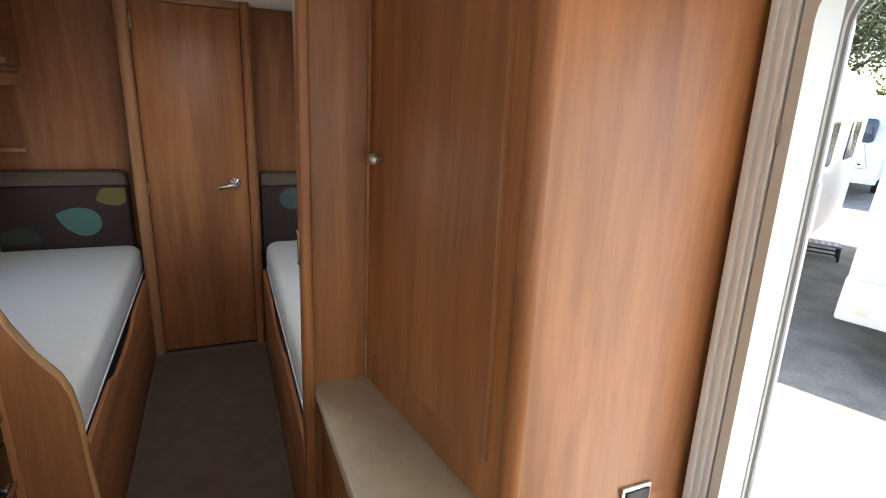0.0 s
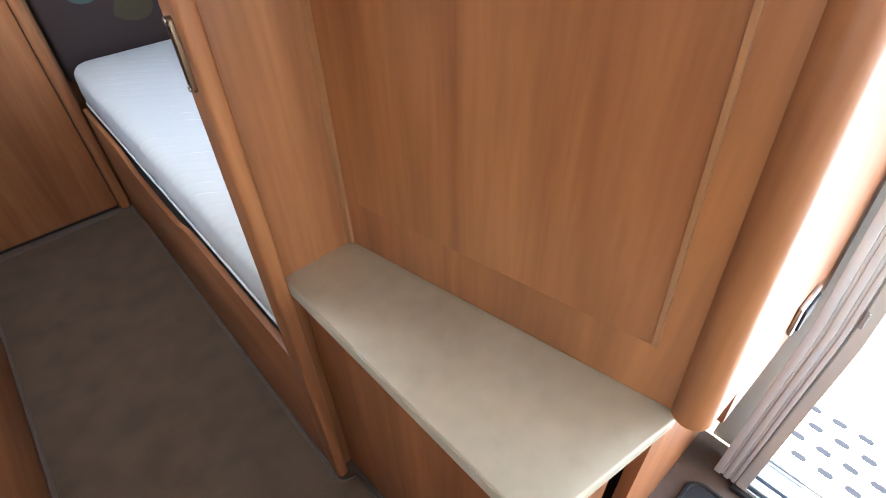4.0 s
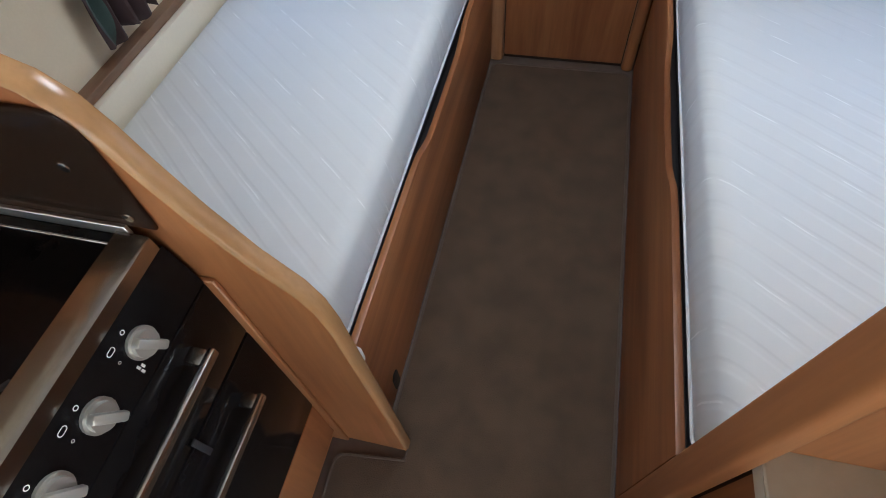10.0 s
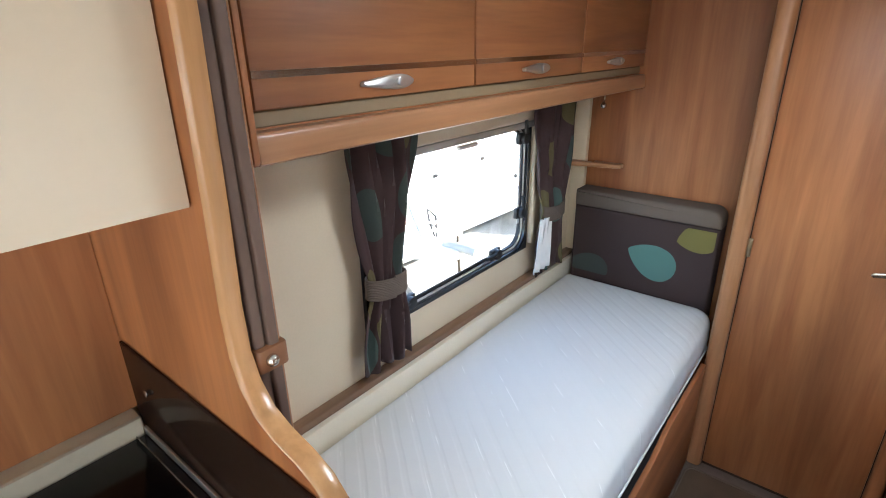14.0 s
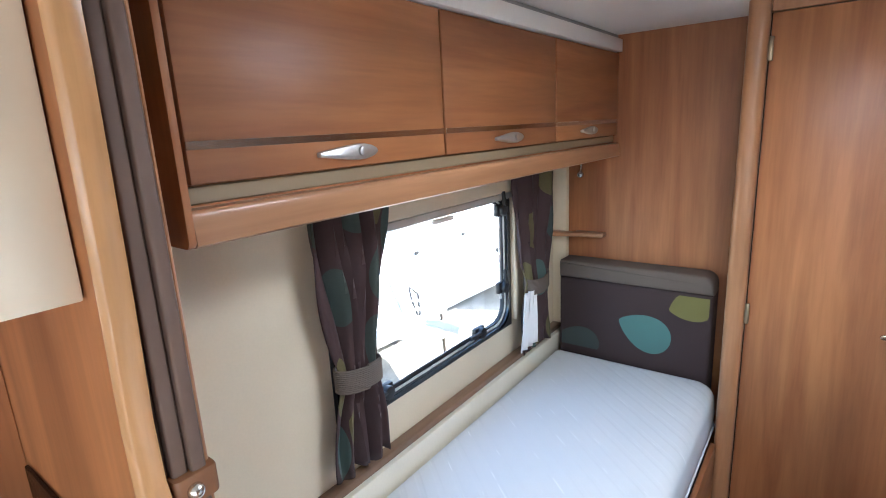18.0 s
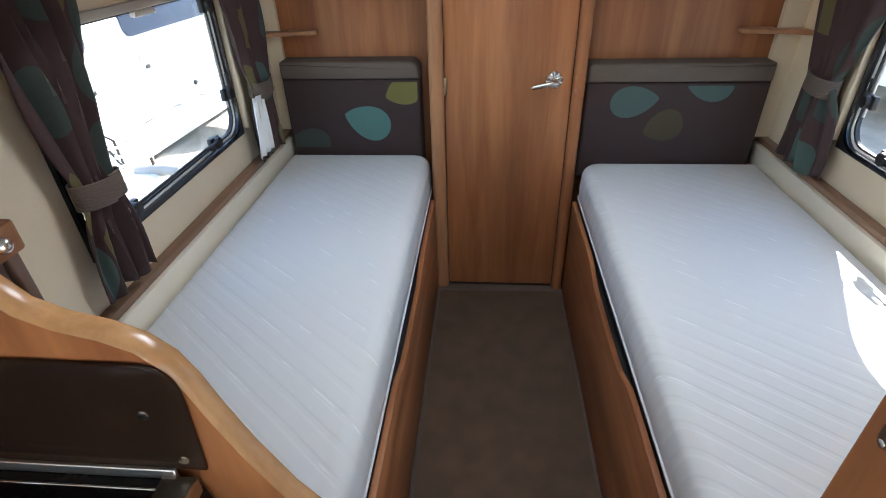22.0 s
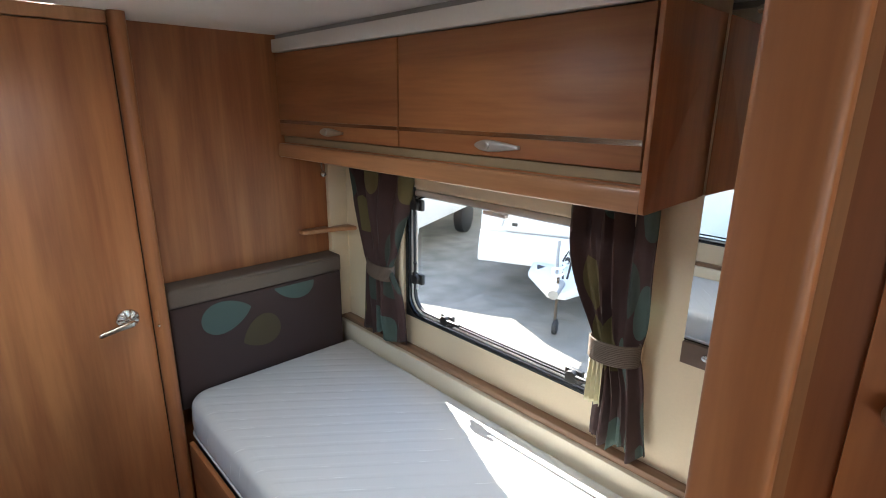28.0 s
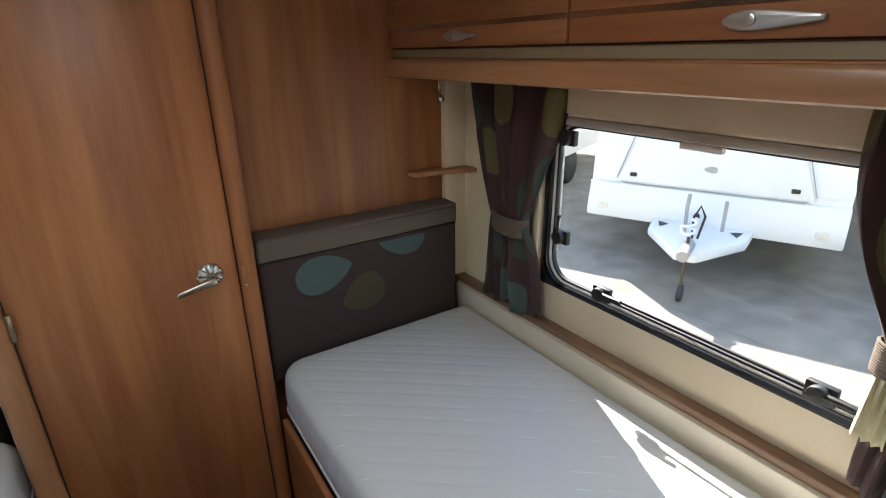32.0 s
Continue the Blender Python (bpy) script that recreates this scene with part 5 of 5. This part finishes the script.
fd = thing("folding_blind", "brown folding partition blind, folded and strapped to the post", "folding blind", (-0.63, 1.48, 0.7))
for y0_, y1_, x1 in ((1.4525, 1.4700, -0.640), (1.4710, 1.4875, -0.634)):
    under(fd, "fold", prism(rounded(-0.74, y0_, x1, y1_, 0.004, 4), "z", 0.715, H), M_CONC)
under(fd, "dark_channel", box(-0.74, 1.4480, 0.715, -0.648, 1.452, H, 0.001), M_GAP, "dark gap beside the post")
under(fd, "end_trim", prism(rounded(-0.72, 1.4882, -0.642, 1.4945, 0.0035, 3), "z", 0.715, H), M_EDGE, "cherry wood end trim")
st = under(fd, "strap", prism(rounded(-0.73, 1.4485, -0.629, 1.4975, 0.008, 4), "z", 1.247, 1.283, 0.003), plain("tan_leather", (0.20, 0.085, 0.035), 0.5, grain=0.15), "tan leather strap")
bm = bmesh.new()
bmesh.ops.create_uvsphere(bm, u_segments=16, v_segments=10, radius=0.0095, matrix=Matrix.Translation((-0.627, 1.468, 1.265)))
sub(st, "stud", bm, M_CHROME, "chrome press stud")
fd.location += Vector((0.030, 0.021, 0))

# ---------- outside ----------
solo("ground", box(-900, -900, GROUND - 1, 900, 900, GROUND, 0), M_ASPH, "weathered grey asphalt yard with lighter patches", "ground", kind="structure", smooth=False)


def hull_profile(l):
    """Side outline of a caravan, nose at x=0, raked front."""
    return [(0.10, 0)] + [(0.02, 0.12), (0.0, 0.35), (0.03, 0.85), (0.18, 1.25), (0.52, 1.62), (0.98, 1.93), (1.45, 2.08)] + [(l - 0.3, 2.08), (l - 0.05, 1.95), (l, 1.7), (l, 0.15), (l - 0.08, 0)]


def caravan(m, label, front_window=True, low_front=False):
    t = thing("parked_caravan", label, "caravan", group="parked caravans")
    w, drop = 1.12, 0.24 if low_front else 0.0
    part("hull", prism(hull_profile(5.2), "y", -w, w), M_VAN, t, smooth=False)
    part("bumper", prism([(-0.088, -0.08), (-0.098, -0.05), (-0.08, 0.09), (-0.03, 0.27), (0.04, 0.29), (0.10, -0.08)], "y", -w - 0.01, w + 0.01, 0.02, 2), M_VAN, t, "white moulded front panel")
    for s in (-1, 1):
        part("front_lamp", prism(rounded(s * (w - 0.16) - 0.05, 0.0, s * (w - 0.16) + 0.05, 0.06, 0.02), "x", -0.105, -0.07, 0.004), M_IVORY, t, "round-cornered marker lamp")
    if low_front:
        part("apron", prism([(-0.06, -0.44), (-0.10, -0.10), (0.04, -0.10), (0.06, -0.44)], "y", -w, w, 0.02, 2), M_VAN, t, "white lower front apron")
    part("gas_locker_lid", prism([(-0.86, 0.30), (0.86, 0.30), (0.66, 0.86 - drop), (-0.66, 0.86 - drop)], "x", -0.022, 0.03, 0.012, 2), M_VAN, t, "white gas locker lid")
    part("lid_seam", tube([(-0.018, -0.69, 0.88 - drop), (-0.018, -0.86, 0.34), (-0.018, -0.78, 0.285), (-0.018, 0.78, 0.285), (-0.018, 0.86, 0.34), (-0.018, 0.69, 0.88 - drop)], 0.006, 6), M_GREY, t, "grey lid seam")
    for s in (-0.70, 0.70):
        part("lid_lock", prism(rounded(s - 0.035, 0.36, s + 0.035, 0.40, 0.008), "x", -0.032, -0.018, 0.003), M_BLACK, t, "small black lid lock")
    part("badge", prism(egg(0, 0.50, 0.12, 0.06, 0), "x", -0.03, -0.018), M_GREY, t, "small oval badge")
    if front_window:
        part("front_window", prism(rounded(-0.85, 0.92 - drop, 0.85, 1.5, 0.1), "x", 0.0, 0.28, 0.01), M_VANWIN, t, "tinted front window")
    for x in (1.2, 3.4):
        for s in (-1, 1):
            part("side_window", prism(rounded(x, 0.95, x + 1.0, 1.5, 0.08), "y", s * (w - 0.01), s * (w + 0.015), 0.006), M_VANWIN, t, "tinted side window")
    # drawbar with white cover, jockey wheel, coupling
    part("drawbar_cover", prism([(0.05, -0.46), (-0.40, -0.42), (-0.95, -0.09), (-0.95, 0.09), (-0.40, 0.42), (0.05, 0.46)], "z", -0.12, -0.02, 0.03, 2), M_VAN, t, "white drawbar cover")
    for s in (-1, 1):
        part("cover_hole", prism([(-0.36, s * 0.33), (-0.20, s * 0.37), (-0.24, s * 0.27)], "z", -0.019, -0.014), M_BLACK, t, "dark triangular opening")
    part("coupling", tube([(-0.75, 0, -0.02), (-1.0, 0, 0.0), (-1.12, 0, -0.01)], 0.05, 10), M_GREY, t, "grey coupling head")
    part("handbrake", tube([(-0.55, 0.08, 0.0), (-0.45, 0.10, 0.22), (-0.40, 0.10, 0.34)], 0.016, 8), M_GREY, t, "upright handbrake lever")
    part("cable_loop", tube([(-0.62, -0.04, 0.0), (-0.58, -0.07, 0.20), (-0.52, -0.02, 0.27), (-0.58, 0.02, 0.18), (-0.64, 0.0, 0.0)], 0.011, 6), M_BLACK, t, "black cable loop")
    part("corner_grip", tube([(-0.3, -0.20, 0.0), (-0.28, -0.2, 0.28)], 0.016, 8), M_GREY, t, "upright grab bar")
    jw = part("jockey_wheel", disc(-0.93, -0.03, -0.41, 0.08, 0.05, "y", 20, 0.02), M_RUBBER, t, "black jockey wheel")
    part("jockey_stem", tube([(-0.93, 0.0, -0.40), (-0.90, 0.0, 0.10)], 0.014, 10), M_BARK, t, "dark brown jockey stem")
    part("stem_crank", tube([(-0.90, 0.0, 0.10), (-0.88, 0.07, 0.13), (-0.86, 0.07, 0.18)], 0.010, 8), M_WHITE, t, "pale crank on the jockey stem")
    coil = [(-0.70 + 0.05 * math.cos(a), 0.03 + 0.05 * math.sin(a), 0.03 + 0.012 * a) for a in [0.5 * q for q in range(26)]]
    part("lead_coil", tube(coil + [(-0.42, 0.0, 0.12), (-0.12, 0.05, 0.04)], 0.012, 6), M_WHITE, t, "coiled pale towing lead")
    part("lead_plug", tube([(-0.12, 0.05, 0.04), (-0.05, 0.05, 0.06)], 0.03, 10), M_BLACK, t, "black plug")
    for s in (-1, 1):
        part("road_wheel", disc(2.1, s * 0.92, -0.20, 0.30, 0.17 * s, "y", 24, 0.03), M_RUBBER, t, "black road wheel")
    t.matrix_basis = m
    return t


first = caravan(pose(4.79, 4.36, GROUND + 0.50, 0, 0, 23.5), "white caravan with gas locker lid and drawbar, parked outside", False)
copy_thing(first, pose(5.40, 1.44, GROUND + 0.50, 0, 0, 22.5))
caravan(pose(14.6, 8.6, GROUND + 0.50, 0, 0, 22.5), "white caravan with a tinted front window at the far row")
copy_thing(first, pose(4.05, 7.80, GROUND + 0.50, 0, 0, 22.5))
other = caravan(pose(-3.55, 4.62, GROUND + 0.50, 0, 0, 178), "white caravan with tinted front window and drawbar, in full sun", True, True)
copy_thing(other, pose(-3.6, 7.04, GROUND + 0.50, 0, 0, 178))

stp = thing("entrance_step", "white plastic entrance step with slotted top outside the door", "step", (1.56, 0.36, GROUND))
under(stp, "step_top", prism(rounded(1.40, -0.02, 1.76, 0.735, 0.07), "z", -0.245, -0.215, 0.008, 2), M_WHITE)
for s, (a, b) in enumerate(((1.43, 0.03), (1.70, 0.03), (1.43, 0.66), (1.70, 0.66))):
    under(stp, "step_leg", box(a, b, GROUND, a + 0.045, b + 0.045, -0.246, 0.006), M_WHITE)
for j in range(4):
    for i in range(8):
        x, y = 1.455 + 0.072 * j, 0.07 + 0.078 * i + (0.03 if j % 2 else 0)
        if y < 0.68:
            under(stp, "slot", prism(rounded(x - 0.011, y - 0.022, x + 0.011, y + 0.022, 0.0105, 3), "z", -0.2155, -0.2135), M_BLACK, "dark slot", smooth=False)
under(stp, "step_rim", tube([(u, v, -0.214) for u, v in rounded(1.412, -0.008, 1.748, 0.723, 0.06)], 0.007, 6, closed=True), M_WHITE, "raised rim")

sl = thing("step_stool", "dark step stool with a perforated top on the asphalt", "stool")
part("stool_top", box(-0.23, -0.17, 0.205, 0.23, 0.17, 0.235, 0.01, 2), M_GREY, sl, "grey perforated top")
for x, y in ((-0.2, -0.14), (0.2, -0.14), (-0.2, 0.14), (0.2, 0.14)):
    part("stool_leg", tube([(1.08 * x, 1.08 * y, 0), (x, y, 0.21)], 0.02, 8), M_BLACK, sl)
for y in (-0.14, 0.14):
    part("stool_brace", tube([(-0.2, y, 0.10), (0.2, y, 0.10)], 0.012, 8), M_BLACK, sl)
for i in range(5):
    for j in range(3):
        part("perforation", box(-0.19 + 0.08 * i, -0.13 + 0.09 * j, 0.2352, -0.145 + 0.08 * i, -0.08 + 0.09 * j, 0.237, 0), M_WHITE, sl, "pale perforation", False)
sl.matrix_basis = pose(8.35, 4.62, GROUND, 0, 0, -56)


def tree(x, y, h, r, seed, label):
    rnd = random.Random(seed)
    t = thing("tree", label, "tree", (x, y, GROUND), "trees beyond the yard")
    bm = bmesh.new()
    tube([(x, y, GROUND), (x + 0.1, y, GROUND + h * 0.3), (x, y + 0.2, GROUND + h * 0.6)], 0.28, 10, bm)
    tips = []
    for k in range(14):
        a, q = rnd.uniform(0, 6.28), rnd.uniform(0.25, 0.6)
        tip = (x + r * 0.8 * math.cos(a) * rnd.uniform(0.4, 1), y + r * 0.8 * math.sin(a) * rnd.uniform(0.4, 1), GROUND + h * rnd.uniform(0.52, 1.0))
        tube([(x, y, GROUND + h * q), ((x + tip[0]) / 2, (y + tip[1]) / 2, GROUND + h * (q + 0.12)), tip], 0.07, 6, bm)
        tips.append(tip)
    under(t, "trunk", bm, M_BARK)
    vs, fs = [], []
    for tip in tips:
        for _ in range(900):
            d = Vector((rnd.gauss(0, 1), rnd.gauss(0, 1), rnd.gauss(0, 0.8)))
            c = Vector(tip) + d * r * 0.21
            u = Vector((rnd.uniform(-1, 1), rnd.uniform(-1, 1), rnd.uniform(-1, 1))).normalized()
            w = u.orthogonal().normalized()
            s = rnd.uniform(0.07, 0.14)
            n = len(vs)
            vs += [tuple(c - u * s), tuple(c + w * s * 0.5), tuple(c + u * s), tuple(c - w * s * 0.5)]
            fs.append((n, n + 1, n + 2, n + 3))
    me = bpy.data.meshes.new("crown")
    me.from_pydata(vs, [], fs)
    me.materials.append(M_LEAF)
    ob = new("crown", me)
    ob.parent = t
    ob.matrix_parent_inverse = Matrix.Translation(t.location).inverted()
    return t


tree(24.0, 15.2, 8.5, 3.6, 1, "broad green tree behind the parked caravans")
tree(29.0, 15.0, 9.0, 3.8, 2, "broad green tree with gaps in its crown")
tree(22.0, 19.5, 8.0, 3.4, 3, "green tree at the edge of the yard")
rnd = random.Random(11)
vs, fs = [], []
for _ in range(9000):
    c = Vector((rnd.uniform(20, 36), 0, 0))
    c.y = 13.4 + 0.1 * (c.x - 20) + rnd.gauss(0, 0.5)
    c.z = GROUND + abs(rnd.gauss(1.6, 0.9))
    u = Vector((rnd.uniform(-1, 1), rnd.uniform(-1, 1), rnd.uniform(-1, 1))).normalized()
    w = u.orthogonal().normalized()
    s = rnd.uniform(0.07, 0.15)
    n = len(vs)
    vs += [tuple(c - u * s), tuple(c + w * s * 0.6), tuple(c + u * s), tuple(c - w * s * 0.6)]
    fs.append((n, n + 1, n + 2, n + 3))
me = bpy.data.meshes.new("hedge")
me.from_pydata(vs, [], fs)
me.materials.append(M_LEAFY)
tagged(new("hedge", me), "yellow-green hedge beyond the parked caravans", "hedge", kind="stuff")
